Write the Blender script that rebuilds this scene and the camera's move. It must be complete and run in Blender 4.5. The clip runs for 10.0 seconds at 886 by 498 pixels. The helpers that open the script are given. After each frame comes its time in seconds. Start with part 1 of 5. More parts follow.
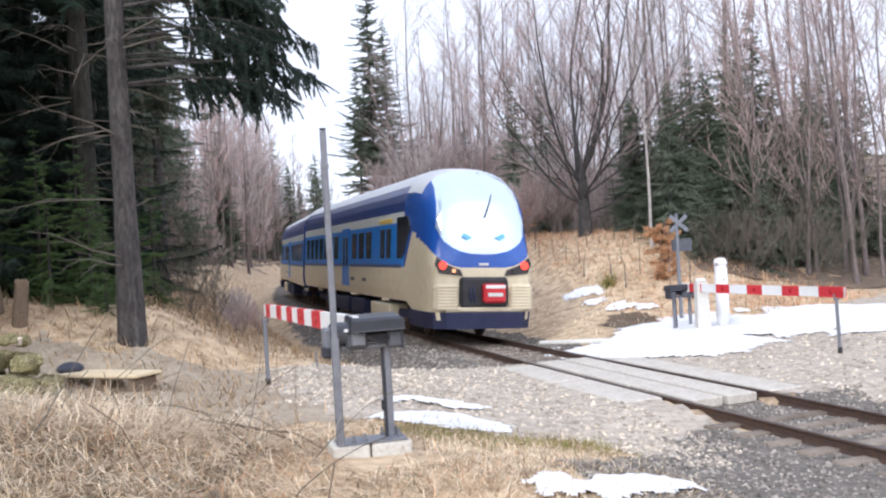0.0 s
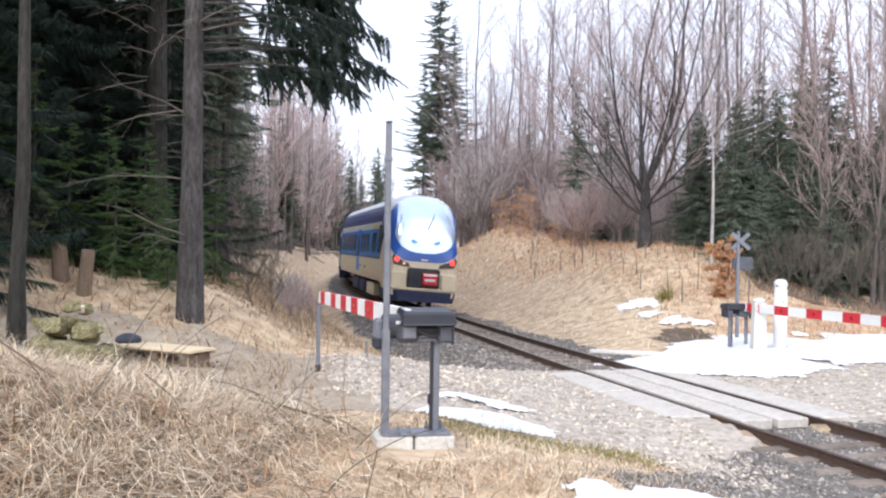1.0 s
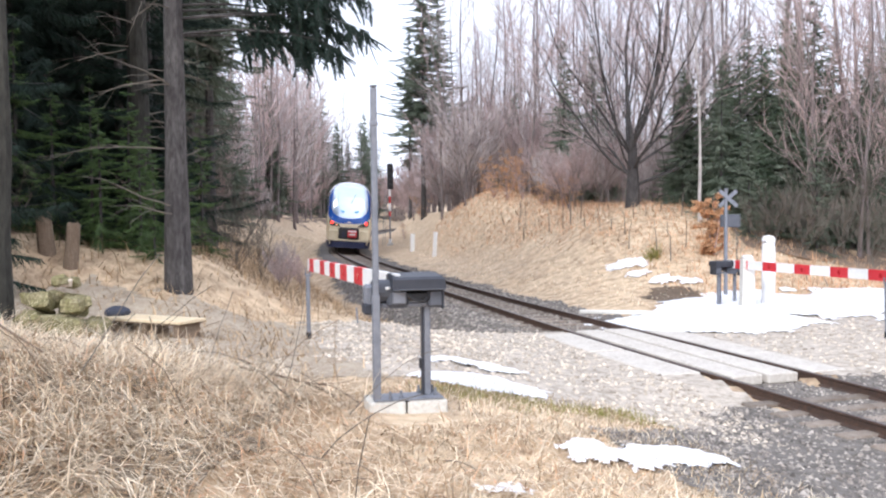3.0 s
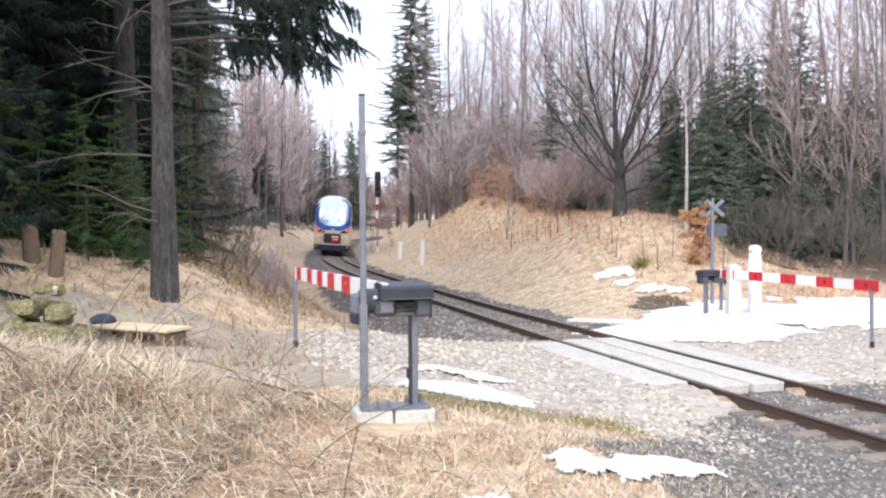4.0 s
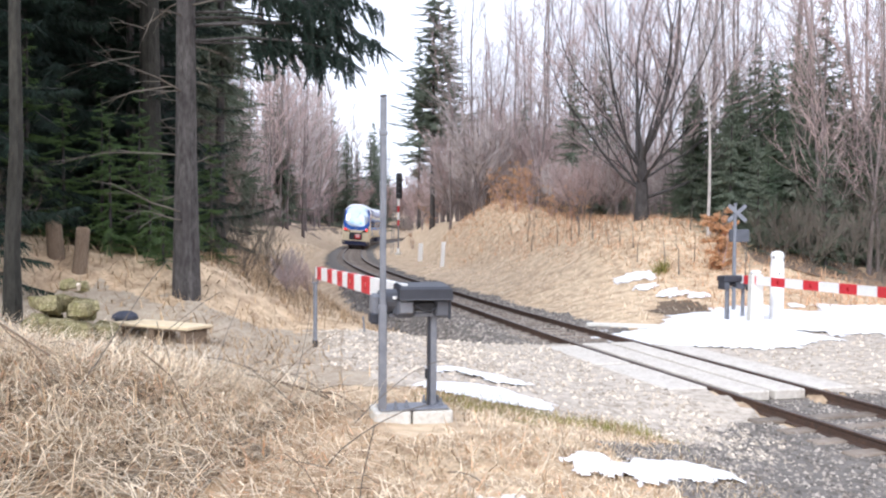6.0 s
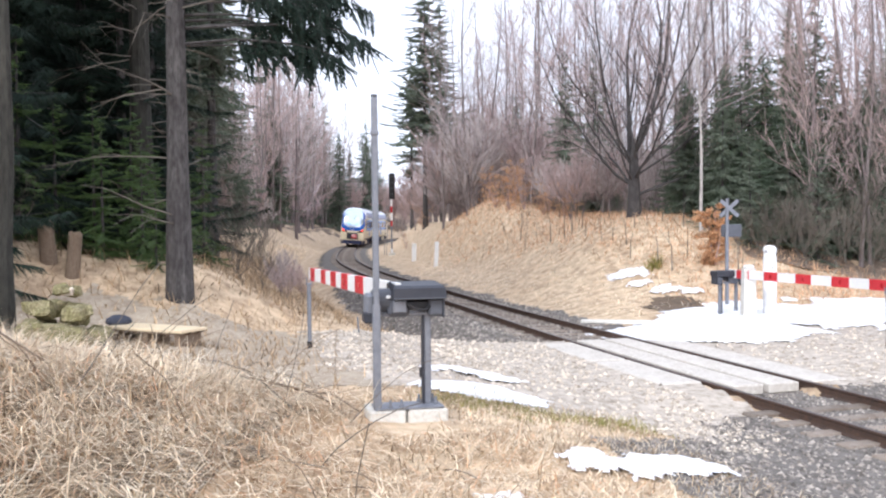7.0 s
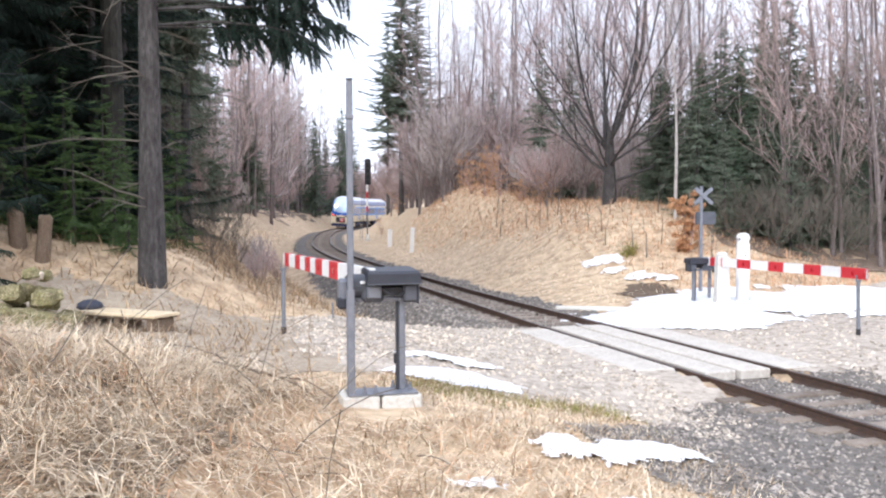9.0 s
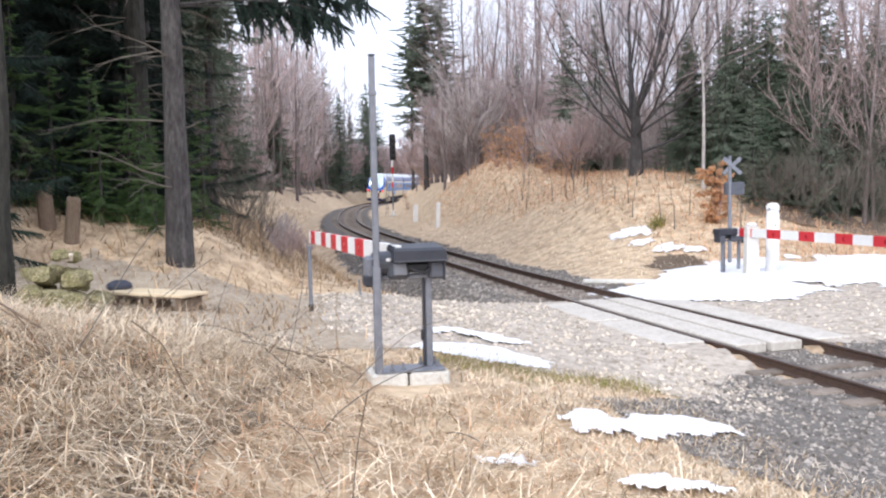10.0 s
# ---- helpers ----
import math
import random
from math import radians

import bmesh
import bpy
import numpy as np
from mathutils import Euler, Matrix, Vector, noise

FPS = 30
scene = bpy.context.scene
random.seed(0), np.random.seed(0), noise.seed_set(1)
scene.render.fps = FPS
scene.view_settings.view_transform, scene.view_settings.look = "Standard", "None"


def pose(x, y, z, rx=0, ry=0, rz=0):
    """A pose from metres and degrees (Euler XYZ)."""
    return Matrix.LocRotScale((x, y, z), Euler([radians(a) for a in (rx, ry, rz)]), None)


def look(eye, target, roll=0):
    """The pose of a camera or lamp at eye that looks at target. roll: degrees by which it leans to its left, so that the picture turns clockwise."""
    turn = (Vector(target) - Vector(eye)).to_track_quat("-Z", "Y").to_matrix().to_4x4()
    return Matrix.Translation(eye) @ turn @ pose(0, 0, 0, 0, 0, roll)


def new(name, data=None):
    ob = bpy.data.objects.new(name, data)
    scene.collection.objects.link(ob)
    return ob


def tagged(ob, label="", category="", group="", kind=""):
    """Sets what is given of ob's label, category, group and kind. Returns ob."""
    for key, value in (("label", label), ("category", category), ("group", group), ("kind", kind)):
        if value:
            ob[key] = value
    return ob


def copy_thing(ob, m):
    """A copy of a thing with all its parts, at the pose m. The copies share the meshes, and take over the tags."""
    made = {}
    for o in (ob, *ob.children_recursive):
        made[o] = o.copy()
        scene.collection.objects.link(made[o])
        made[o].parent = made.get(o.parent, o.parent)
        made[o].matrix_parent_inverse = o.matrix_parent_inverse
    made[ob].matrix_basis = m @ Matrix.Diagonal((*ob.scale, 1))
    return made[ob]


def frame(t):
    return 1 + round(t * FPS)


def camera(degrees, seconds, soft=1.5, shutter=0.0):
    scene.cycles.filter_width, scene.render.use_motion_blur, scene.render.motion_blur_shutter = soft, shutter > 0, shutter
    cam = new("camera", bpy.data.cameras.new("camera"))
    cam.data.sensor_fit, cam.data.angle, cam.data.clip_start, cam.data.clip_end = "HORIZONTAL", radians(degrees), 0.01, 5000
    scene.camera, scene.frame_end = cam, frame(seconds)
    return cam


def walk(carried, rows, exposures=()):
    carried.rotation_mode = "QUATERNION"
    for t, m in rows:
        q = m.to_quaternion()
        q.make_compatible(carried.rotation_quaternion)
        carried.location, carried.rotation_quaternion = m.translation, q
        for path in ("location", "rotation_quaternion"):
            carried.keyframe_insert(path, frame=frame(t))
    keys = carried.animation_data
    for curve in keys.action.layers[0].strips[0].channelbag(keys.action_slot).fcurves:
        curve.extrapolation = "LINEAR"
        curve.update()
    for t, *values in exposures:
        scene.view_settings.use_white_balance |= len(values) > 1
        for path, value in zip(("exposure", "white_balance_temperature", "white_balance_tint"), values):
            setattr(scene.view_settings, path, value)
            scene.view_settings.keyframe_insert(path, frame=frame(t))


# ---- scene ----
cam = camera(51.0, 10.0, soft=2.2)


def eye_pose(x, y, z, yaw, pitch, roll):
    return pose(x, y, z, 90 + pitch, 0, yaw) @ pose(0, 0, 0, 0, 0, roll)


# ---- camera: held by hand beside the level crossing ----
PATH = [
    (0.0, 0.007, -0.002, 2.621, -2.345, -0.223, -3.296),
    (0.5, -0.004, -0.022, 2.612, -1.917, 1.263, -0.689),
    (1.0, 0.007, -0.054, 2.604, 1.158, -0.176, 0.842),
    (1.5, 0.013, -0.059, 2.594, 0.013, -0.567, 0.325),
    (2.0, 0.014, -0.058, 2.593, 0.152, -1.078, 0.393),
    (2.5, 0.010, -0.046, 2.593, 0.295, -2.258, -0.002),
    (2.7, 0.013, -0.012, 2.593, 0.439, -2.363, -0.578),
    (3.8, -0.000, -0.015, 2.622, 0.500, -2.068, -0.478),
    (4.0, 0.002, 0.003, 2.611, -0.336, -1.876, -0.332),
    (4.5, -0.000, 0.000, 2.600, -0.000, -2.438, -0.200),
    (5.0, 0.001, 0.002, 2.611, 0.709, -2.017, -0.066),
    (5.5, 0.005, -0.002, 2.608, 0.882, -1.731, 0.452),
    (7.0, 0.024, -0.031, 2.589, 0.556, -1.746, -0.513),
    (7.5, 0.025, 0.004, 2.591, -1.408, -3.775, -0.529),
    (8.0, 0.034, 0.003, 2.596, -2.017, -2.787, -0.588),
    (8.5, 0.026, 0.016, 2.588, -1.628, -2.659, 0.321),
    (9.0, 0.033, 0.015, 2.582, -0.931, -2.610, -0.149),
    (9.5, 0.037, 0.058, 2.588, -2.138, -4.565, -0.666),
    (10.0, 0.039, 0.074, 2.597, 0.710, -4.173, -1.140),
]
walk(cam, [(r[0], eye_pose(*r[1:])) for r in PATH], exposures=[(0.0, 0.34, 6000, 10), (1.0, 0.48, 6000, 10), (2.5, 0.6, 6000, 10), (9.0, 0.6, 6000, 10), (10.0, 0.48, 6000, 10)])

# ---- light: a bright overcast sky ----
world = bpy.data.worlds.new("sky")
scene.world = world
world.use_nodes = True
wn, wl = world.node_tree.nodes, world.node_tree.links
wn.clear()
sky = wn.new("ShaderNodeTexSky")
sky.sky_type, sky.sun_disc = "NISHITA", False
sky.sun_elevation, sky.sun_rotation = radians(34), radians(150)
sky.air_density, sky.dust_density, sky.ozone_density = 1.0, 4.0, 1.0
veil = wn.new("ShaderNodeMixRGB")
veil.inputs[0].default_value = 0.82
veil.inputs[2].default_value = (9.5, 9.7, 10.8, 1)
back = wn.new("ShaderNodeBackground")
back.inputs[1].default_value = 0.115
wout = wn.new("ShaderNodeOutputWorld")
wl.new(sky.outputs[0], veil.inputs[1])
wl.new(veil.outputs[0], back.inputs[0])
wl.new(back.outputs[0], wout.inputs[0])
sun_data = bpy.data.lights.new("sun", "SUN")
sun_data.energy, sun_data.angle, sun_data.color = 1.65, radians(18), (1.0, 0.96, 0.9)
sun = new("sun", sun_data)
sun.matrix_world = look((-32, -56, 44), (0, 0, 0))


# ---- materials ----
def material(name, base, second=None, scale=6.0, rough=0.8, metal=0.0, bump=0.0, bump_scale=60.0, third=None, spec=0.5, contrast=(0.35, 0.65), island=0.0, stretch=(1, 1, 1), coords="Object", coat=0.0, through_light=0.0):
    """Two scales of colour over the surface, a bump, and a change of tone from piece to piece."""
    m = bpy.data.materials.new(name)
    m.use_nodes = True
    n, l = m.node_tree.nodes, m.node_tree.links
    p = n["Principled BSDF"]
    p.inputs["Roughness"].default_value = rough
    p.inputs["Metallic"].default_value = metal
    p.inputs["Specular IOR Level"].default_value = spec
    p.inputs["Coat Weight"].default_value = coat
    p.inputs["Coat Roughness"].default_value = 0.08
    tc = n.new("ShaderNodeTexCoord")
    mp = n.new("ShaderNodeMapping")
    mp.inputs["Scale"].default_value = stretch
    l.new(tc.outputs[coords], mp.inputs[0])
    colour = None
    rgb = n.new("ShaderNodeRGB")
    rgb.outputs[0].default_value = (*base, 1)
    colour = rgb.outputs[0]
    for k, (tone, sc) in enumerate(((second, scale), (third, scale * 5.3))):
        if tone is None:
            continue
        tex = n.new("ShaderNodeTexNoise")
        tex.inputs["Scale"].default_value = sc
        tex.inputs["Detail"].default_value = 6
        tex.inputs["Roughness"].default_value = 0.65
        l.new(mp.outputs[0], tex.inputs["Vector"])
        ramp = n.new("ShaderNodeValToRGB")
        ramp.color_ramp.elements[0].position, ramp.color_ramp.elements[1].position = contrast
        l.new(tex.outputs["Fac"], ramp.inputs[0])
        mix = n.new("ShaderNodeMixRGB")
        l.new(ramp.outputs[0], mix.inputs[0])
        l.new(colour, mix.inputs[1])
        mix.inputs[2].default_value = (*tone, 1)
        colour = mix.outputs[0]
    if island:
        geo = n.new("ShaderNodeNewGeometry")
        inf = n.new("ShaderNodeObjectInfo")
        add = n.new("ShaderNodeMath")
        add.operation = "ADD"
        l.new(geo.outputs["Random Per Island"], add.inputs[0])
        l.new(inf.outputs["Random"], add.inputs[1])
        fr = n.new("ShaderNodeMath")
        fr.operation = "FRACT"
        l.new(add.outputs[0], fr.inputs[0])
        mr = n.new("ShaderNodeMapRange")
        mr.inputs["To Min"].default_value, mr.inputs["To Max"].default_value = 1 - island, 1 + island
        l.new(fr.outputs[0], mr.inputs["Value"])
        hs = n.new("ShaderNodeHueSaturation")
        l.new(mr.outputs[0], hs.inputs["Value"])
        l.new(colour, hs.inputs["Color"])
        colour = hs.outputs[0]
    l.new(colour, p.inputs["Base Color"])
    if bump:
        tex = n.new("ShaderNodeTexNoise")
        tex.inputs["Scale"].default_value = bump_scale
        tex.inputs["Detail"].default_value = 4
        l.new(mp.outputs[0], tex.inputs["Vector"])
        b = n.new("ShaderNodeBump")
        b.inputs["Strength"].default_value = bump
        b.inputs["Distance"].default_value = 0.02
        l.new(tex.outputs["Fac"], b.inputs["Height"])
        l.new(b.outputs[0], p.inputs["Normal"])
    if through_light:
        out = n["Material Output"]
        tr = n.new("ShaderNodeBsdfTranslucent")
        l.new(colour, tr.inputs[0])
        ms = n.new("ShaderNodeMixShader")
        ms.inputs[0].default_value = through_light
        l.new(p.outputs[0], ms.inputs[1])
        l.new(tr.outputs[0], ms.inputs[2])
        l.new(ms.outputs[0], out.inputs[0])
    return m


def glow(name, colour, strength):
    m = material(name, colour, rough=0.3)
    p = m.node_tree.nodes["Principled BSDF"]
    p.inputs["Emission Color"].default_value = (*colour, 1)
    p.inputs["Emission Strength"].default_value = strength
    return m


GRASSLAND = material("dry_grass_ground", (0.645, 0.485, 0.32), (0.74, 0.60, 0.42), 0.6, 0.95, third=(0.32, 0.22, 0.14), bump=0.9, bump_scale=14, contrast=(0.4, 0.68), coords="Object")
# Brown litter, darkened further: shade between the straws is put into it
LITTER = material("shaded_grass_litter", (0.17, 0.12, 0.075), (0.42, 0.33, 0.23), 4.0, 0.95, third=(0.045, 0.032, 0.022), bump=1.0, bump_scale=30)
FLOOR = material("forest_litter", (0.20, 0.145, 0.105), (0.30, 0.22, 0.16), 0.5, 0.95, third=(0.12, 0.085, 0.06), bump=1.0, bump_scale=8)
DIRT = material("packed_dirt", (0.38, 0.31, 0.235), (0.28, 0.215, 0.155), 1.6, 0.95, third=(0.47, 0.40, 0.31), bump=0.8, bump_scale=20)
STRAW = material("straw", (0.54, 0.405, 0.26), (0.30, 0.21, 0.13), 1.3, 0.8, island=0.6, through_light=0.3)
STRAW_PALE = material("straw_pale", (0.90, 0.79, 0.62), (0.80, 0.67, 0.49), 1.3, 0.75, island=0.4, through_light=0.3)
RUSSET = material("russet_bracken", (0.64, 0.39, 0.24), (0.70, 0.49, 0.32), 0.8, 0.9, island=0.4, through_light=0.3)
MOSS = material("green_grass", (0.24, 0.24, 0.07), (0.34, 0.29, 0.10), 3.0, 0.9, island=0.4, through_light=0.3)
# Sheet darker than its loose stones: shade of the gaps is in the colour
GRAVEL = material("road_gravel", (0.40, 0.345, 0.285), (0.26, 0.215, 0.165), 1.1, 0.9, third=(0.60, 0.53, 0.45), bump=1.0, bump_scale=22)
STONE = material("gravel_stone", (0.64, 0.555, 0.455), (0.37, 0.315, 0.255), 3.0, 0.85, island=0.45, bump=0.3)
# Bed kept darker than its stones, with the gaps' shade in the colour
BALLAST = material("ballast", (0.13, 0.115, 0.10), (0.075, 0.062, 0.052), 1.5, 0.95, third=(0.20, 0.18, 0.16), bump=1.0, bump_scale=18)
BALLAST_STONE = material("ballast_stone", (0.33, 0.295, 0.26), (0.18, 0.155, 0.135), 3.0, 0.85, island=0.7, bump=0.3)
EARTH = material("bare_earth", (0.13, 0.09, 0.06), (0.24, 0.17, 0.11), 2.0, 0.95, third=(0.07, 0.05, 0.035), bump=1.0, bump_scale=12)
SNOW = material("old_snow", (0.86, 0.87, 0.90), (0.74, 0.75, 0.78), 2.5, 0.6, third=(0.9, 0.9, 0.92), bump=0.5, bump_scale=10)
RAIL_SIDE = material("rusty_rail", (0.075, 0.045, 0.032), (0.14, 0.075, 0.045), 8.0, 0.8, bump=0.3, third=(0.05, 0.035, 0.03))
RAIL_TOP = material("worn_rail_head", (0.17, 0.145, 0.135), (0.10, 0.075, 0.065), 3.0, 0.4, metal=0.5)
SLEEPER = material("sleeper", (0.28, 0.24, 0.20), (0.17, 0.13, 0.10), 5.0, 0.9, island=0.25, bump=0.4)
PANEL = material("crossing_panel_concrete", (0.58, 0.53, 0.47), (0.40, 0.35, 0.295), 2.2, 0.85, third=(0.64, 0.60, 0.54), bump=0.3, bump_scale=40)
CONCRETE = material("pale_concrete", (0.62, 0.60, 0.55), (0.48, 0.45, 0.40), 4.0, 0.85, third=(0.70, 0.68, 0.63), bump=0.3, bump_scale=50)
GALV = material("galvanised_steel", (0.24, 0.25, 0.28), (0.18, 0.19, 0.22), 9.0, 0.5, metal=0.35, bump=0.05)
DARKBOX = material("dark_grey_paint", (0.026, 0.029, 0.040), (0.04, 0.043, 0.055), 5.0, 0.5, bump=0.05)
MIDBOX = material("mid_grey_paint", (0.095, 0.10, 0.12), (0.07, 0.075, 0.09), 6.0, 0.55, bump=0.05)
BLACK = material("black_paint", (0.014, 0.014, 0.017), (0.03, 0.03, 0.034), 4.0, 0.55)
WHITE = material("white_paint", (0.80, 0.80, 0.80), (0.70, 0.69, 0.67), 5.0, 0.55, third=(0.84, 0.84, 0.84))
RED = material("red_paint", (0.62, 0.028, 0.04), (0.50, 0.02, 0.03), 5.0, 0.5)
RED_REFLECTOR = material("red_reflector", (0.42, 0.01, 0.02), None, 5.0, 0.25)
BARK = material("spruce_bark", (0.060, 0.054, 0.054), (0.125, 0.117, 0.112), 2.6, 0.95, third=(0.030, 0.026, 0.026), bump=1.0, bump_scale=26, stretch=(1, 1, 0.3))
# Darker greenish copy of the bark: the wood's shade is put into it
BARK_SHADED = material("wood_shaded_bark", (0.034, 0.034, 0.028), (0.060, 0.056, 0.046), 2.6, 0.95, third=(0.018, 0.017, 0.014), bump=1.0, bump_scale=26, stretch=(1, 1, 0.3))
BARK_GREY = material("grey_bark", (0.23, 0.19, 0.185), (0.31, 0.265, 0.26), 3.0, 0.95, third=(0.12, 0.095, 0.09), bump=0.6, bump_scale=20, stretch=(1, 1, 0.3))
# Twig grey lifted well above bare wood: haze is put into the colour
TWIG = material("hazed_bare_twigs", (0.44, 0.385, 0.375), (0.52, 0.465, 0.45), 0.5, 0.9, island=0.2)
TWIG_RED = material("reddish_twigs", (0.47, 0.355, 0.335), (0.40, 0.31, 0.30), 0.5, 0.9, island=0.2)
BIRCH = material("birch_bark", (0.58, 0.55, 0.52), (0.30, 0.27, 0.26), 3.0, 0.8, stretch=(1, 1, 0.5))
# Near-black green: shade inside the wood is put into the colour
NEEDLE = material("shaded_spruce_needles", (0.008, 0.022, 0.016), (0.017, 0.036, 0.022), 0.35, 0.8, island=0.5, through_light=0.15)
# Brighter needle copy: the light on the low boughs is in the colour
NEEDLE_BRIGHT = material("lit_low_bough_needles", (0.10, 0.16, 0.045), (0.06, 0.11, 0.04), 0.5, 0.7, island=0.4, through_light=0.15)
# Two lighter copies of the spruce needles, with haze put into the colour
NEEDLE_MID = material("lightened_wood_edge_needles", (0.085, 0.130, 0.078), (0.14, 0.175, 0.115), 0.3, 0.75, island=0.45, through_light=0.2)
NEEDLE_FAR = material("haze_paled_needles", (0.115, 0.145, 0.10), (0.155, 0.18, 0.135), 0.35, 0.8, island=0.4, through_light=0.15)
BEECH_LEAF = material("dry_beech_leaves", (0.64, 0.40, 0.23), (0.52, 0.29, 0.145), 1.0, 0.8, island=0.35, through_light=0.35)
DEADTWIG = material("dead_branch", (0.17, 0.15, 0.125), (0.11, 0.095, 0.08), 3.0, 0.9, island=0.2)
PLANK = material("fresh_pine_board", (0.78, 0.66, 0.46), (0.70, 0.56, 0.37), 2.0, 0.75, bump=0.1, stretch=(1, 12, 12))
OLDWOOD = material("weathered_wood", (0.22, 0.16, 0.11), (0.31, 0.24, 0.18), 4.0, 0.9, bump=0.5, third=(0.13, 0.09, 0.06), stretch=(6, 6, 1))
CLOTH = material("dark_bag_cloth", (0.035, 0.042, 0.065), (0.055, 0.06, 0.085), 8.0, 0.85, bump=0.3)
T_BLUE = material("train_dark_blue", (0.012, 0.040, 0.19), (0.018, 0.05, 0.22), 1.0, 0.35, coat=0.15)
T_BRIGHT = material("train_bright_blue", (0.008, 0.20, 0.66), (0.012, 0.22, 0.70), 1.0, 0.38, coat=0.1)
T_SHELL = material("train_nose_blue", (0.016, 0.085, 0.40), (0.025, 0.11, 0.46), 1.0, 0.25, coat=0.7)
T_CREAM = material("train_cream", (0.66, 0.58, 0.41), (0.58, 0.50, 0.34), 0.8, 0.42, coat=0.15, third=(0.70, 0.62, 0.46))
# Roof grey raised towards white: reflected sky is put into the colour
T_ROOF = material("train_roof_sky_paled", (0.70, 0.72, 0.76), (0.60, 0.62, 0.66), 1.0, 0.45)
T_STRIPE = material("train_pale_stripe", (0.66, 0.68, 0.66), (0.60, 0.62, 0.60), 1.0, 0.4)
T_YELLOW = material("train_yellow", (0.72, 0.52, 0.10), None, 1.0, 0.4)
T_GLASS = material("dark_window_glass", (0.018, 0.022, 0.035), None, 1.0, 0.06, spec=0.9)
# Sky reflection is put into this pale blue base, besides the real mirroring
T_SCREEN = material("windscreen_sky_tint", (0.60, 0.74, 0.92), (0.68, 0.79, 0.93), 0.6, 0.12, metal=0.58, coat=1.0, spec=0.8)
T_CYAN = material("pale_cyan_film", (0.16, 0.50, 0.80), None, 1.0, 0.3, coat=0.5)
T_UNDER = material("train_underframe", (0.014, 0.018, 0.06), (0.022, 0.028, 0.075), 3.0, 0.7)
T_TAIL = glow("tail_lamp", (1.0, 0.05, 0.03), 1.5)
T_WARM = glow("small_tail_lamp", (1.0, 0.40, 0.18), 0.6)
YELLOWGREEN = material("mossy_rubble", (0.27, 0.245, 0.10), (0.44, 0.38, 0.24), 5.0, 0.95, third=(0.10, 0.09, 0.04), bump=1.0, bump_scale=14)


# ---- mesh tools ----
class Mesh:
    """Corners and faces of one part."""

    def __init__(self):
        self.v, self.f = [], []

    def add(self, verts, faces, m=None):
        k = len(self.v)
        if m is not None:
            verts = [tuple(m @ Vector(p)) for p in verts]
        self.v.extend([tuple(p) for p in verts])
        self.f.extend([tuple(i + k for i in q) for q in faces])
        return self

    def box(self, c, s, bevel=0.01, m=None):
        """A box with chamfered edges; c: centre, s: sizes."""
        h = [a / 2 for a in s]
        b = min(bevel, 0.45 * min(s))
        verts, idx = [], {}
        for sx in (-1, 1):
            for sy in (-1, 1):
                for sz in (-1, 1):
                    for ax in range(3):
                        p = [sx * h[0], sy * h[1], sz * h[2]]
                        for k in range(3):
                            if k != ax:
                                p[k] -= (sx, sy, sz)[k] * b
                        idx[(sx, sy, sz, ax)] = len(verts)
                        verts.append((c[0] + p[0], c[1] + p[1], c[2] + p[2]))
        faces = []
        q = ((-1, -1), (1, -1), (1, 1), (-1, 1))
        for ax in range(3):
            o = [k for k in range(3) if k != ax]
            for s_ in (-1, 1):
                loop = []
                for a, d in q:
                    key = [0, 0, 0]
                    key[ax], key[o[0]], key[o[1]] = s_, a, d
                    loop.append(idx[(*key, ax)])
                faces.append(loop)
        for ax in range(3):
            o = [k for k in range(3) if k != ax]
            for a in (-1, 1):
                for d in (-1, 1):
                    k1, k2 = [0, 0, 0], [0, 0, 0]
                    k1[o[0]] = k2[o[0]] = a
                    k1[o[1]] = k2[o[1]] = d
                    k1[ax], k2[ax] = -1, 1
                    faces.append([idx[(*k1, o[0])], idx[(*k2, o[0])], idx[(*k2, o[1])], idx[(*k1, o[1])]])
        for sx in (-1, 1):
            for sy in (-1, 1):
                for sz in (-1, 1):
                    faces.append([idx[(sx, sy, sz, 0)], idx[(sx, sy, sz, 1)], idx[(sx, sy, sz, 2)]])
        return self.add(verts, faces, m)

    def tube(self, pts, radii, n=6, caps=True):
        pts = [Vector(p) for p in pts]
        rings, up = [], None
        for i, p in enumerate(pts):
            d = (pts[min(i + 1, len(pts) - 1)] - pts[max(i - 1, 0)])
            d = d.normalized() if d.length > 1e-9 else Vector((0, 0, 1))
            if up is None:
                up = d.orthogonal().normalized()
            up = up - d * up.dot(d)
            up = up.normalized() if up.length > 1e-6 else d.orthogonal().normalized()
            side = d.cross(up)
            rings.append([p + (up * math.cos(a) + side * math.sin(a)) * radii[i] for a in [2 * math.pi * k / n for k in range(n)]])
        return self.loft(rings, caps)

    def loft(self, rings, caps=True, closed=True):
        n = len(rings[0])
        verts = [p for r in rings for p in r]
        faces = []
        for i in range(len(rings) - 1):
            for k in range(n if closed else n - 1):
                a, b = i * n + k, i * n + (k + 1) % n
                faces.append((a, b, b + n, a + n))
        if caps and closed:
            faces.append(tuple(reversed(range(n))))
            faces.append(tuple(range((len(rings) - 1) * n, len(rings) * n)))
        return self.add(verts, faces)

    def lathe(self, base, profile, n=16):
        """profile: radius and height from the base up."""
        b = Vector(base)
        return self.loft([[b + Vector((r * math.cos(2 * math.pi * k / n), r * math.sin(2 * math.pi * k / n), z)) for k in range(n)] for r, z in profile])

    def mesh(self, name, mats, smooth=False):
        me = bpy.data.meshes.new(name)
        me.from_pydata(self.v, [], self.f)
        for m in mats if isinstance(mats, (list, tuple)) else [mats]:
            me.materials.append(m)
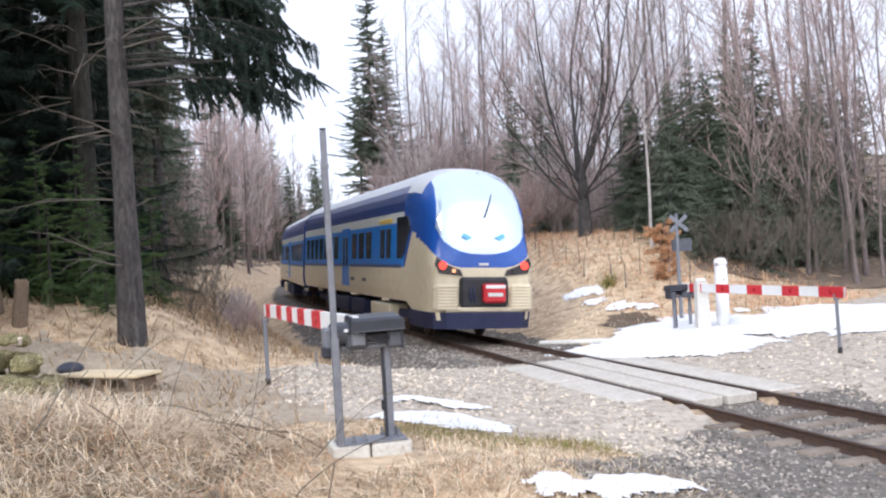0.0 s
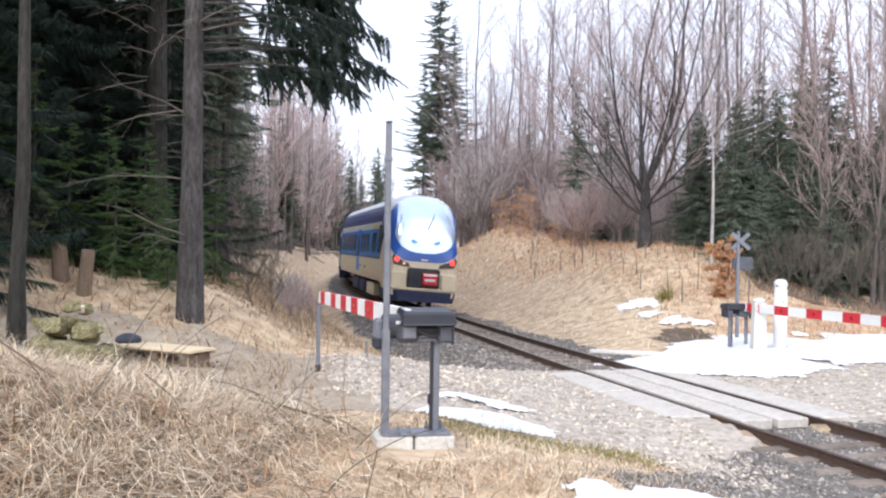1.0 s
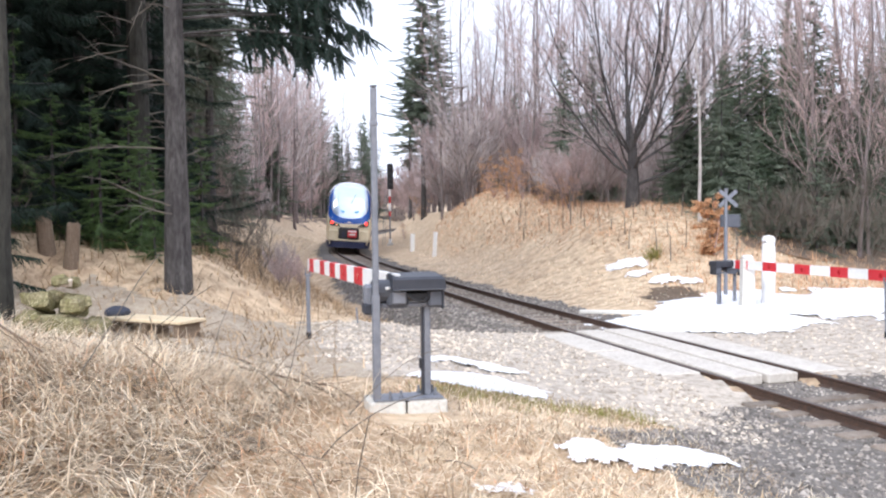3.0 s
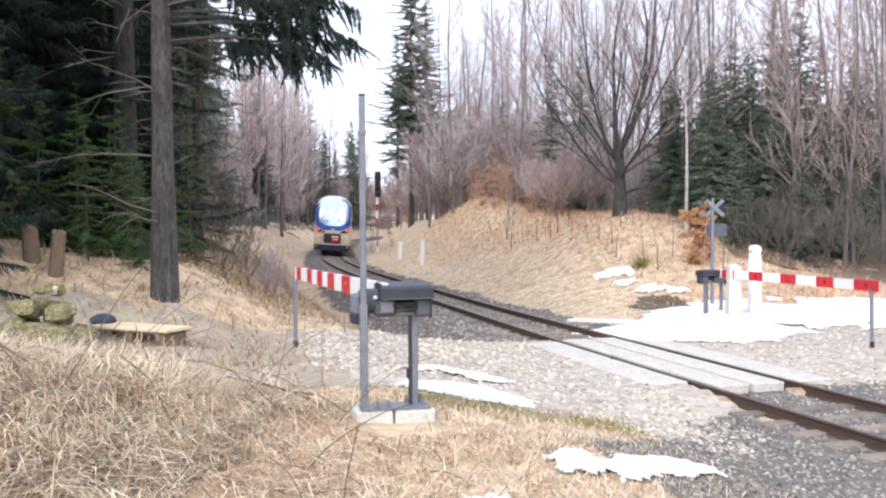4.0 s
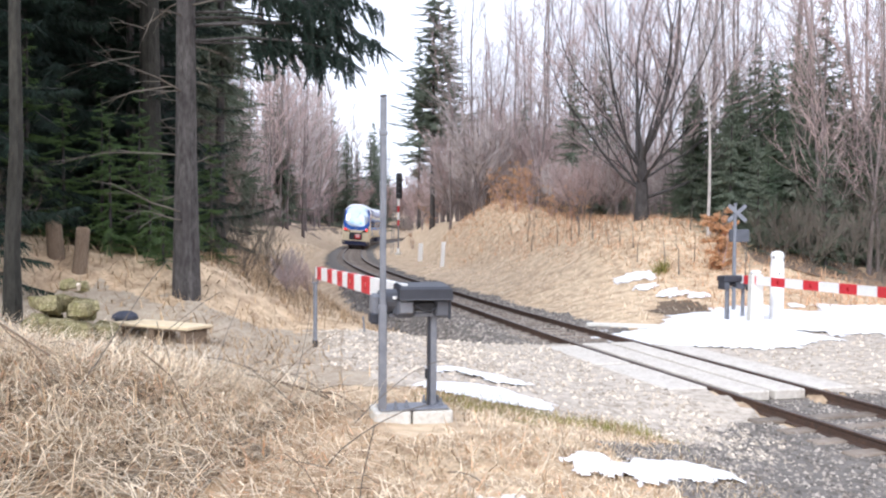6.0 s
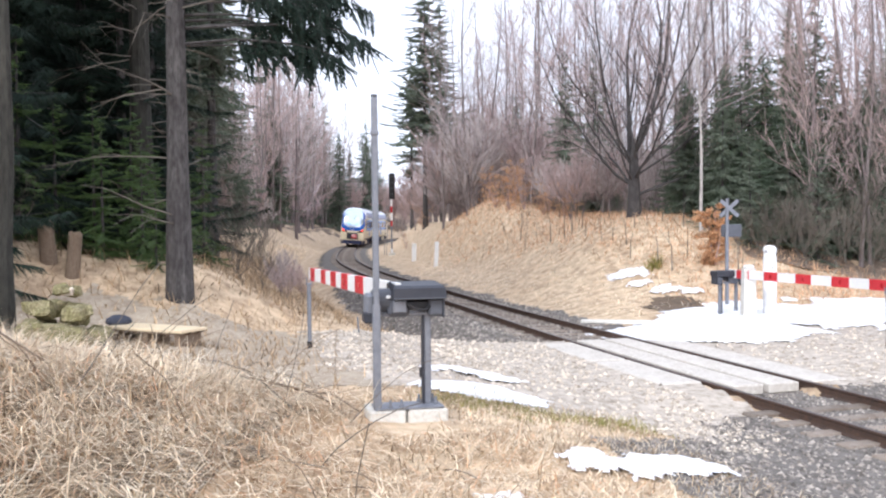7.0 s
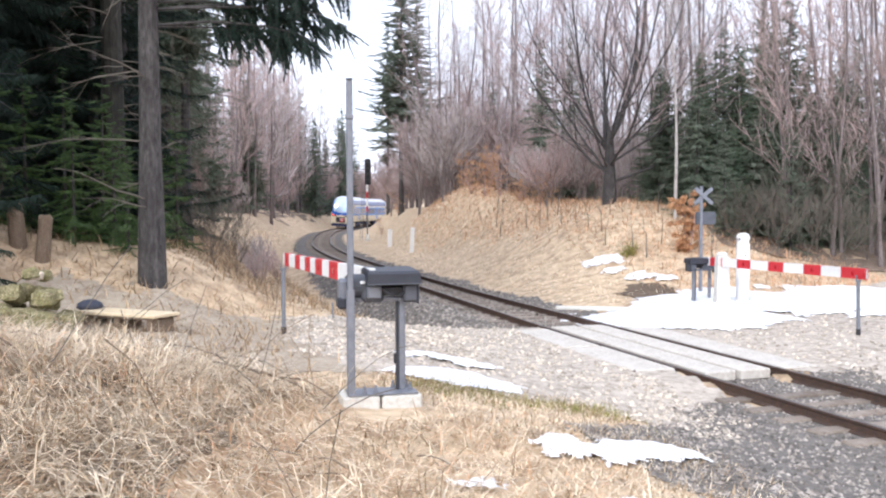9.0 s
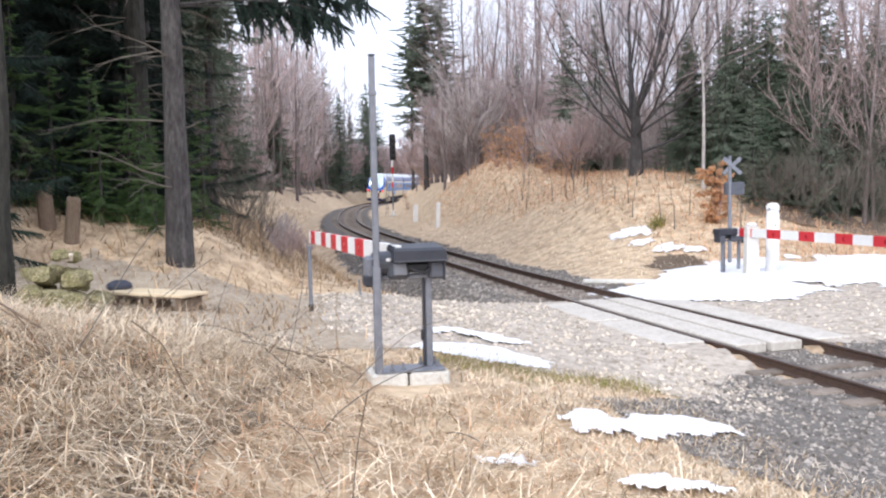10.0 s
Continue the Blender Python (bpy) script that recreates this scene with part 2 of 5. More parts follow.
        if smooth:
            me.polygons.foreach_set("use_smooth", [True] * len(me.polygons))
        me.validate()
        me.update()
        return me


def part(name, shape, mat, parent=None, label="", at=None, smooth=False):
    ob = new(name, shape.mesh(name, mat, smooth) if isinstance(shape, Mesh) else shape)
    if parent is not None:
        ob.parent = parent
    if at is not None:
        ob.matrix_basis = at
    if label:
        ob["label"] = label
    return ob


def thing(name, label, category, group="", at=None, kind=""):
    ob = new(name)
    ob.empty_display_size = 0.2
    if at is not None:
        ob.matrix_basis = at
    return tagged(ob, label, category, group, kind)


def smooth(a, b, v):
    t = np.clip((np.asarray(v, float) - a) / (b - a), 0, 1)
    return t * t * (3 - 2 * t)


def wavy(x, y, scale, seed=0):
    """Soft noise about 0, some -1 to 1, over arrays."""
    x, y = np.asarray(x, float) * scale, np.asarray(y, float) * scale
    xi, yi = np.floor(x).astype(np.int64), np.floor(y).astype(np.int64)
    xf, yf = x - xi, y - yi
    u, v = xf * xf * (3 - 2 * xf), yf * yf * (3 - 2 * yf)

    def h(i, j):
        k = (i * 374761393 + j * 668265263 + seed * 1442695041) & 0x7FFFFFFF
        k = ((k ^ (k >> 13)) * 1274126177) & 0x7FFFFFFF
        return ((k ^ (k >> 16)) & 0xFFFF) / 32767.5 - 1

    return (h(xi, yi) * (1 - u) + h(xi + 1, yi) * u) * (1 - v) + (h(xi, yi + 1) * (1 - u) + h(xi + 1, yi + 1) * u) * v


# ---- plan: the track's line, and the height of the ground ----
S_STEP = 0.5
S_MIN, S_MAX = -60.0, 330.0


BEND = ((-60, -20), (-10, -17.5), (0, -16), (15, -14.8), (36, -11), (55, -6.6), (75, -5.5), (92, -4), (105, -2.2), (120, 0.3), (135, 3), (160, 9), (330, 40))


def heading(s):
    """Degrees from +y towards +x."""
    return float(np.interp(s, [b[0] for b in BEND], [b[1] for b in BEND]))


_s = np.arange(S_MIN, S_MAX + S_STEP, S_STEP)
_h = np.radians([heading(a) for a in _s])
_x, _y = np.cumsum(np.sin(_h)) * S_STEP, np.cumsum(np.cos(_h)) * S_STEP
_k0 = int(round(-S_MIN / S_STEP))
_x, _y = _x - _x[_k0] + 3.05, _y - _y[_k0] + 20.76


def on_track(s):
    return float(np.interp(s, _s, _x)), float(np.interp(s, _s, _y)), radians(heading(s))


def grade(s):
    """The line falls a little once it has left the crossing."""
    return -0.006 * np.clip(np.asarray(s, float) - 15, 0, 130)


def cant(s):
    """Lean of the track towards the inside of the bend, in radians."""
    return radians(3.8) * smooth(-4, 9, s)


def beside_track(s, d):
    """The point d metres to the right of the track's middle."""
    x, y, a = on_track(s)
    return x + d * math.cos(a), y - d * math.sin(a)


def track_place(x, y):
    """Along the track and across it (right positive), for arrays."""
    x, y = np.asarray(x, float), np.asarray(y, float)
    s = np.clip((y - 20.76) / 0.965, S_MIN, S_MAX)
    for _ in range(5):
        px, py, a = np.interp(s, _s, _x), np.interp(s, _s, _y), np.interp(s, _s, _h)
        s = np.clip(s + (x - px) * np.sin(a) + (y - py) * np.cos(a), S_MIN, S_MAX)
    px, py, a = np.interp(s, _s, _x), np.interp(s, _s, _y), np.interp(s, _s, _h)
    return s, (x - px) * np.cos(a) - (y - py) * np.sin(a)


def ground(x, y):
    """Height of the ground; the rails' top is at 0."""
    x, y = np.asarray(x, float), np.asarray(y, float)
    s, d = track_place(x, y)
    a = -d
    c = smooth(-7.8, -6.8, s) * (1 - smooth(-0.8, 0.0, s))
    bed = -0.18 * (1 - c) - 0.03 * c
    # camera's side by the road: a slow rise away from the rails
    close = smooth(15, 9, y)
    near = bed + (0.42 - bed) * smooth(1.6, 6.4, a) + (0.18 + 0.24 * close) * smooth(6.5, 9.5, a) + 0.6 * smooth(9.8, 13, a) + 0.06 * np.clip(a - 13, 0, 30)
    near = near + 0.48 * smooth(-2.6, -0.9, s) * smooth(6.8, 8.8, a)
    # camera's side beyond the road: ditch, then the bank under the spruces
    cut = -0.18 - 0.35 * smooth(2.0, 3.4, a) + 0.95 * smooth(3.6, 5.6, a) + 1.35 * smooth(5.5, 9.0, a) + 0.9 * smooth(9, 14, a) + 0.05 * np.clip(a - 14, 0, 40)
    cut = cut + 0.5 * smooth(30, 60, s) * smooth(4.5, 8, a)
    w = smooth(-0.9, 1.2, s + 0.08 * (a - 4))
    left = near * (1 - w) + cut * w
    # the far side: snowy road, then a grassy bank
    flat = bed + (0.05 - bed) * smooth(1.5, 3.2, d) + 0.02 * np.clip(d - 6, 0, 60)
    lo = 2.4 + 1.7 * smooth(12, 34, s)
    bank = -0.18 + 0.18 * smooth(2.2, 3.6, d) + 2.75 * smooth(lo, lo + 6.5 - 2.4 * smooth(20, 45, s), d) + 0.02 * np.clip(d - 12, 0, 60)
    w2 = smooth(1.8, 13.5, s - 0.22 * np.clip(d - 3, 0, 40) - 0.35 * np.clip(d - 8.5, 0, 20) + 0.3 * wavy(x, y, 0.5, 3))
    right = flat * (1 - w2) + bank * w2
    z = np.where(d < 0, left, right)
    z = np.where(np.abs(d) < 0.8, -0.18, z)
    z = z + grade(s) * (1 - smooth(7, 20, np.abs(d))) - d * cant(s) * (1 - smooth(1.6, 3.2, np.abs(d)))
    # a mound on the bank where the cutting begins
    z = z + 1.35 * np.exp(-(((x - 1.8) / 3.6) ** 2 + ((y - 56) / 8.5) ** 2)) * smooth(4.2, 8.5, d)
    # wooded hillsides behind, raised to close the horizon in the camera's view
    z = z + 5.0 * smooth(24, 80, d) * smooth(10, 50, s) + 5.0 * smooth(22, 70, a) + 2.0 * smooth(30, 60, y) * smooth(22, 45, d)
    # the heap of old grass beside the camera
    z = z + 0.62 * np.exp(-(((x + 4.5) / 2.2) ** 2 + ((y - 7.2) / 2.6) ** 2)) * smooth(2.5, 5, a)
    z = z + 0.07 * np.exp(-((x + 0.4) ** 2 + (y - 9.6) ** 2) / 0.9)
    rough = smooth(2.6, 5, np.abs(d))
    z = z + rough * (0.05 * wavy(x, y, 0.9, 1) + 0.025 * wavy(x, y, 2.7, 2)) + 0.5 * smooth(14, 40, np.abs(d)) * wavy(x, y, 0.06, 5)
    return z


def gz(x, y):
    return float(ground(np.array([x]), np.array([y]))[0])


def stretch_axis(fine, lo, hi, far_lo, far_hi):
    mid = list(np.arange(lo, hi + fine / 2, fine))
    up, st = [], fine
    while (up[-1] if up else mid[-1]) < far_hi:
        st *= 1.13
        up.append((up[-1] if up else mid[-1]) + st)
    dn, st = [], fine
    while (dn[-1] if dn else mid[0]) > far_lo:
        st *= 1.13
        dn.append((dn[-1] if dn else mid[0]) - st)
    return np.array(dn[::-1] + mid + up)


def sheet(name, xs, ys, height, mat, keep=None, smooth_shade=True):
    """A grid of the given lines; keep(x, y) > 0 tells which cells stay."""
    X, Y = np.meshgrid(xs, ys)
    Z = height(X, Y)
    nx, ny = len(xs), len(ys)
    i, j = np.meshgrid(np.arange(nx - 1), np.arange(ny - 1))
    a = (j * nx + i)
    q = np.stack([a, a + 1, a + nx + 1, a + nx], -1)
    if keep is not None:
        K = keep(X, Y) > 0
        ok = K[:-1, :-1] & K[1:, :-1] & K[:-1, 1:] & K[1:, 1:]
        q = q[ok]
    q = q.reshape(-1, 4)
    used = np.unique(q)
    back_ = np.full(nx * ny, -1)
    back_[used] = np.arange(len(used))
    V = np.stack([X.ravel(), Y.ravel(), Z.ravel()], -1)[used]
    me = bpy.data.meshes.new(name)
    me.from_pydata(V.tolist(), [], back_[q].tolist())
    me.materials.append(mat)
    if smooth_shade:
        me.polygons.foreach_set("use_smooth", [True] * len(me.polygons))
    me.update()
    return new(name, me)


# ---- ground, road, track bed, snow ----
tagged(sheet("ground", stretch_axis(0.25, -14, 15, -900, 900), stretch_axis(0.25, 3, 42, -400, 1400), ground, GRASSLAND),
       "rolling ground of dry straw-coloured grass", "ground", kind="structure")


def road_mask(x, y):
    s, d = track_place(x, y)
    e = 0.5 * wavy(x, y, 0.6, 11) + 0.3 * wavy(x, y, 1.9, 12) + 0.15 * wavy(x, y, 5, 13)
    near = np.minimum(np.minimum(-0.7 - 0.08 * (-d - 4) - s + 0.2 * e, s + 9.0 - 0.55 * (-d - 3.5) + 1.2 * e), 6.3 + 1.0 * e + d)
    far = np.minimum(2.2 - s + 0.3 * np.clip(d - 4.5, 0, 40) + 0.15 * e, s + 16 + 2 * e)
    near = np.minimum(near, y - 11.5 + 1.6 * np.clip(x - 1.4, 0, 9) + 0.45 * e + 3.0 * np.clip(-0.6 - x, 0, 3))
    m = np.where(d < 0, near, far)
    m = np.where(((s < -7.2) & (d > 0) & (d < 1.9 + 0.5 * e)) | ((s < -9.6 + e) & (d < 0) & (d > -1.9 - 0.5 * e)), -1, m)
    return np.where((np.abs(d) < 0.85) | ((s > -0.6) & (np.abs(d) < 1.7)), -1, m)


tagged(sheet("road", np.arange(-5, 36, 0.19), np.arange(4, 36, 0.19), lambda x, y: ground(x, y) + 0.012, GRAVEL, road_mask),
       "pale gravel road surface at the level crossing", "road", kind="structure")


def bed_mask(x, y):
    s, d = track_place(x, y)
    wide = 2.2 + 0.25 * wavy(x, y, 1.2, 21) + 1.2 * smooth(-1, 2, s) * (1 - smooth(12, 30, s)) * (d < 0) + 2.4 * smooth(-8.6, -10.2, s) * (d < 0)
    m = np.minimum(wide - np.abs(d), 300 - s)
    m = np.where((s > -6.9) & (s < -0.7) & (np.abs(d) > 0.75), -1, m)
    return np.where((s > -8.0 + 0.6 * wavy(x, y, 1.5, 22)) & (s < -0.7) & (d < -0.75), -1, m)


tagged(sheet("track_bed", np.arange(-14, 40, 0.2), np.arange(0, 180, 0.2), lambda x, y: ground(x, y) + 0.018, BALLAST, bed_mask),
       "grey-brown crushed stone track bed", "track bed", kind="structure")


# Reaches out under the left spruces; there the brown stands in for bough shade
def wood_floor(x, y):
    s, d = track_place(x, y)
    e = 1.2 * wavy(x, y, 0.25, 33)
    return np.maximum(np.maximum(np.maximum(np.minimum(d - 11.5 + e, s - 13), np.minimum(x - 9.6 + 0.4 * e, y - 31.5 + 0.6 * e)), -d - 9.6 + 0.6 * e - 8 * smooth(1.5, -2.5, s)), np.minimum(y - 118, np.abs(d) - 6 + e))


tagged(sheet("forest_floor", np.arange(-70, 80, 1.1), np.arange(8, 240, 1.1), lambda x, y: ground(x, y) + 0.03, FLOOR, wood_floor),
       "brown litter of the forest floor, also standing in for shade under boughs", "forest floor", kind="structure")


def dirt_mask(x, y):
    s, d = track_place(x, y)
    e = 0.8 * wavy(x, y, 0.9, 34) + 0.5 * wavy(x, y, 2.7, 35) + 0.3 * wavy(x, y, 7, 36)
    return np.minimum(np.minimum(s + 7.2 + e, -0.9 - s + 0.5 * e), np.minimum(-d - 5.2 + 0.6 * e, 12 + d + e))


tagged(sheet("dirt_track", np.arange(-10, 1, 0.12), np.arange(9, 22, 0.12), lambda x, y: ground(x, y) + 0.008, DIRT, dirt_mask),
       "packed brown dirt at the side of the road", "dirt track", kind="structure")


def earth_mask(x, y):
    e = 0.4 * wavy(x, y, 1.1, 31) + 0.25 * wavy(x, y, 3.1, 32)
    return 1.0 - ((x - 6.5) / 0.95) ** 2 - ((y - 26.0) / 1.9) ** 2 + e


tagged(sheet("bare_earth", np.arange(3, 11, 0.14), np.arange(22, 33, 0.14), lambda x, y: ground(x, y) + 0.025, EARTH, earth_mask),
       "dark bare earth at the foot of the bank", "earth", kind="structure")


def snow(cx, cy, rx, ry, seed, turn=0.0, step=0.08, thick=0.06, rough=0.55, label="thin patch of melting white snow", base=None):
    c, sn = math.cos(radians(turn)), math.sin(radians(turn))

    def mask(x, y):
        u, v = (x - cx) * c + (y - cy) * sn, -(x - cx) * sn + (y - cy) * c
        k = 1.6 / min(rx, ry, 2.0)
        e = rough * (wavy(x, y, k, seed) + 0.6 * wavy(x, y, 2.3 * k, seed + 1) + 0.35 * wavy(x, y, 5.1 * k, seed + 2))
        return 1 - (u / rx) ** 2 - (v / ry) ** 2 + e

    def height(x, y):
        return ground(x, y) + 0.02 + thick * np.sqrt(np.clip(mask(x, y), 0, 1)) + 0.01 * wavy(x, y, 6, seed + 5)

    ext = max(rx, ry) * 1.6
    return tagged(sheet("snow_patch", np.arange(cx - ext, cx + ext, step), np.arange(cy - ext, cy + ext, step), height, SNOW, mask),
                  label, "snow", "snow patches", kind="stuff")


snow(0.26, 12.1, 1.0, 0.60, 40, 4, 0.04, 0.05, 0.38)
snow(0.35, 13.6, 0.8, 0.34, 44, 0, 0.04)
snow(1.55, 8.45, 0.55, 0.42, 48, 25, 0.03)
snow(2.25, 8.95, 0.62, 0.34, 52, 30, 0.03)
snow(0.40, 7.05, 0.26, 0.15, 56, 0, 0.02, 0.04)
snow(1.55, 6.6, 0.45, 0.25, 58, 0, 0.03)
snow(9.6, 24.2, 6.2, 2.9, 60, 18, 0.14, 0.08, 0.4, "wide sheet of snow covering the road beyond the rails")
snow(5.6, 20.8, 2.6, 1.7, 64, -15, 0.10, 0.05, 0.45, "thin snow on the road beside the rails")
snow(14.0, 21.5, 4.0, 2.0, 67, 10, 0.12, 0.06, 0.6)
snow(5.95, 30.7, 0.85, 0.42, 70, -30, 0.05, 0.06, 0.7, "snow remnant on the grassy bank")
snow(6.55, 28.4, 0.5, 0.42, 74, 0, 0.05, 0.08)
snow(5.95, 29.5, 0.38, 0.34, 82, 0, 0.05, 0.06)
snow(7.28, 28.0, 0.42, 0.3, 78, 0, 0.05, 0.06)

edge = tagged(part("road_edging", Mesh().box((0, 0, 0), (3.0, 0.10, 0.10), 0.02), CONCRETE), "low grey edging along the road beside the bank", "edging", kind="structure")
edge.matrix_basis = pose(4.75, 23.25, 0.0, 0, 0, -12)

# ---- railway track ----
track = thing("railway_track", "single railway track with rusty rails curving into the wood", "railway track", kind="structure")
PROFILE = [(-0.066, -0.165), (0.066, -0.165), (0.066, -0.150), (0.012, -0.132), (0.010, -0.045), (0.034, -0.032), (0.034, -0.004), (0.028, 0.0), (-0.028, 0.0), (-0.034, -0.004), (-0.034, -0.032), (-0.010, -0.045), (-0.012, -0.132), (-0.066, -0.150)]


def rail(d0):
    shape = Mesh()
    rings = []
    for s in np.arange(-42, 250, 1.0):
        x, y, a = on_track(s)
        up = float(grade(s)) - d0 * float(cant(s))
        rings.append([(x + (d0 + px) * math.cos(a), y - (d0 + px) * math.sin(a), pz + up) for px, pz in PROFILE])
    shape.loft(rings)
    n = len(PROFILE)
    me = shape.mesh("rail", [RAIL_SIDE, RAIL_TOP])
    idx = [1 if k < (len(rings) - 1) * n and k % n in (6, 7, 8) else 0 for k in range(len(me.polygons))]
    me.polygons.foreach_set("material_index", idx)
    return part("rail", me, None, track, "rusty steel rail with a worn head")


rail(-0.752)
rail(0.752)

# ---- level crossing panels ----
def crossing_panel(s0, s1, d0, d1, label):
    sm = (s0 + s1) / 2
    x, y, a = on_track(sm)
    shape = Mesh().box((0, 0, 0), (d1 - d0, s1 - s0 - 0.02, 0.16), 0.018)
    px, py = beside_track(sm, (d0 + d1) / 2)
    return part("crossing_panel", shape, PANEL, track, label, pose(px, py, -0.082, 0, 0, -math.degrees(a)))


for s0 in (-6.6, -4.65, -2.7):
    for d0, d1 in ((-0.60, -0.05), (0.05, 0.60)):
        crossing_panel(s0, s0 + 1.95, d0, d1, "pale concrete crossing panel between the rails")
for s0 in (-6.1, -3.5):
    crossing_panel(s0, s0 + 2.5, -1.55, -0.83, "pale concrete crossing panel outside the rail")
for s0 in (-6.6, -4.65, -2.7):
    crossing_panel(s0, s0 + 1.95, 0.84, 1.5, "pale concrete crossing panel outside the rail")


# ---- barrier machines ----
def arm_x(y):
    """The boom leaves the gear case and runs a little outwards."""
    return -0.07 - 0.0625 * y


def barrier(label, at, length, drop, stripes, pole=True):
    """A half barrier: pad, two posts, housing with weights, and a striped arm along local +y."""
    b = thing("level_crossing_barrier", label, "barrier", "level crossing barriers", at)
    pad = Mesh().box((-0.20, 0, 0.07), (0.38, 0.46, 0.26), 0.02).box((0.22, 0, 0.075), (0.42, 0.46, 0.25), 0.02)
    part("concrete_footing", pad, CONCRETE, b, "pale concrete footing")
    part("base_plate", Mesh().box((0.03, -0.05, 0.212), (0.72, 0.36, 0.016), 0.003), GALV, b)
    for x, y in ((-0.17, -0.19), (-0.05, -0.16), (0.18, 0.09), (0.33, -0.08), (0.33, 0.09)):
        bolt = Mesh().tube([(x, y, 0.21), (x, y, 0.30)], [0.012, 0.012], 6).tube([(x, y, 0.222), (x, y, 0.245)], [0.025, 0.025], 6)
        part("anchor_bolt", bolt, GALV, b)
    top = 3.42 if pole else 1.18
    mx = -0.305 if pole else -0.26
    mast = Mesh().box((mx, -0.17, 0.75), (0.082, 0.066, 1.10), 0.012).box((mx, -0.17, (top + 1.2) / 2), (0.064, 0.06, top - 1.2), 0.014)
    part("mast", mast, GALV, b, "tall galvanised mast")
    if pole:
        part("mast_collar", Mesh().box((mx, -0.17, 3.05), (0.082, 0.078, 0.05), 0.01), GALV, b)
        part("mast_cap", Mesh().box((mx, -0.17, top + 0.012), (0.07, 0.066, 0.02), 0.006), MIDBOX, b)
    leg = Mesh().box((0.255, 0, 0.70), (0.075, 0.08, 0.98), 0.012)
    part("leg", leg, GALV, b, "galvanised steel leg")
    part("leg_edge", Mesh().box((0.207, -0.005, 0.70), (0.02, 0.085, 0.97), 0.004), DARKBOX, b)
    part("cable_clip", Mesh().box((0.185, -0.03, 0.55), (0.035, 0.05, 0.11), 0.01), BLACK, b)
    cross = Mesh().box((0.02, 0.0, 1.175), (0.50, 0.10, 0.05), 0.012)
    part("crossbeam", cross, GALV, b)
    lid = Mesh()
    lid.loft([[(0.05, -0.20, 1.335), (0.57, -0.20, 1.335), (0.57, 0.20, 1.335), (0.05, 0.20, 1.335)],
              [(0.03, -0.23, 1.35), (0.59, -0.23, 1.35), (0.59, 0.22, 1.35), (0.03, 0.22, 1.35)],
              [(0.03, -0.23, 1.455), (0.58, -0.23, 1.455), (0.58, 0.22, 1.475), (0.03, 0.22, 1.475)],
              [(0.05, -0.19, 1.48), (0.55, -0.19, 1.48), (0.55, 0.18, 1.505), (0.05, 0.18, 1.505)]])
    hood = part("hood", lid, DARKBOX, b, "dark grey sheet-metal hood", pose(-0.165, 0, 0))
    part("hood_edge", Mesh().box((0.31, -0.236, 1.35), (0.55, 0.010, 0.014), 0.003), MIDBOX, hood)
    part("motor_case", Mesh().box((0.335, 0.02, 1.245), (0.17, 0.34, 0.19), 0.025), MIDBOX, b, "grey motor case")
    part("end_plate", Mesh().box((0.405, 0.02, 1.24), (0.03, 0.36, 0.21), 0.01), DARKBOX, b)
    # Black block in place of a hollow, its shade put into the colour
    part("inspection_recess_block", Mesh().box((0.13, -0.02, 1.275), (0.32, 0.18, 0.11), 0.03), BLACK, b)
    part("cable_bundle", Mesh().tube([(0.02, -0.15, 1.30), (0.10, -0.18, 1.24), (0.20, -0.16, 1.22), (0.28, -0.12, 1.27)], [0.018] * 4, 6), BLACK, b)
    part("gear_case", Mesh().box((-0.06, 0.02, 1.25), (0.24, 0.26, 0.20), 0.04), MIDBOX, b)
    part("gear_cover", Mesh().box((-0.05, -0.12, 1.26), (0.15, 0.03, 0.13), 0.012), GALV, b)
    hub = Mesh()
    hub.loft([[(x, 0.02 + r * math.cos(a), 1.32 + r * math.sin(a)) for a in [k * math.pi / 8 for k in range(16)]] for x, r in ((-0.33, 0.10), (-0.31, 0.125), (-0.10, 0.125), (-0.08, 0.10))])
    part("pivot_hub", hub, MIDBOX, b)
    part("hub_cover", Mesh().box((-0.36, 0.0, 1.28), (0.10, 0.2, 0.24), 0.03), GALV, b)
    part("counterweight", Mesh().box((-0.36, -0.02, 1.15), (0.13, 0.18, 0.12), 0.02), DARKBOX, b)
    part("hub_lamp", Mesh().lathe((-0.17, -0.11, 1.345), [(0.0, 0), (0.025, 0.005), (0.025, 0.03), (0.0, 0.035)], 10), WHITE, b)
    arm = part("arm", Mesh().loft([[(arm_x(y) + 0.03 * k, y, z) for k, z in ((-1, zc - hh), (1, zc - hh), (1, zc + hh), (-1, zc + hh))]
                                   for y, zc, hh in ((-0.1, 1.40, 0.105), (0.5, 1.40 + 0.5 * drop / length, 0.105), (length, 1.40 + drop, 0.10))]), WHITE, b, "white boom of the barrier")
    for y0, y1 in stripes:
        z0, z1 = 1.40 + drop * y0 / length, 1.40 + drop * y1 / length
        part("red_stripe", Mesh().loft([[(arm_x(y) + 0.034 * k, y, z) for k, z in ((-1, zc - 0.106), (1, zc - 0.106), (1, zc + 0.106), (-1, zc + 0.106))] for y, zc in ((y0, z0), (y1, z1))]), RED, arm, "red stripe")
    for y0, y1 in stripes:
        ym, zm = (y0 + y1) / 2, 1.40 + drop * (y0 + y1) / 2 / length
        for k in (-1, 1):
            disc = Mesh().loft([[(arm_x(ym) + k * x, ym + r * math.cos(a), zm + r * math.sin(a)) for a in [j * math.pi / 6 for j in range(12)]] for x, r in ((0.032, 0.05), (0.042, 0.045))])
            part("reflector", disc, RED_REFLECTOR, arm, "red reflector disc")
    return b


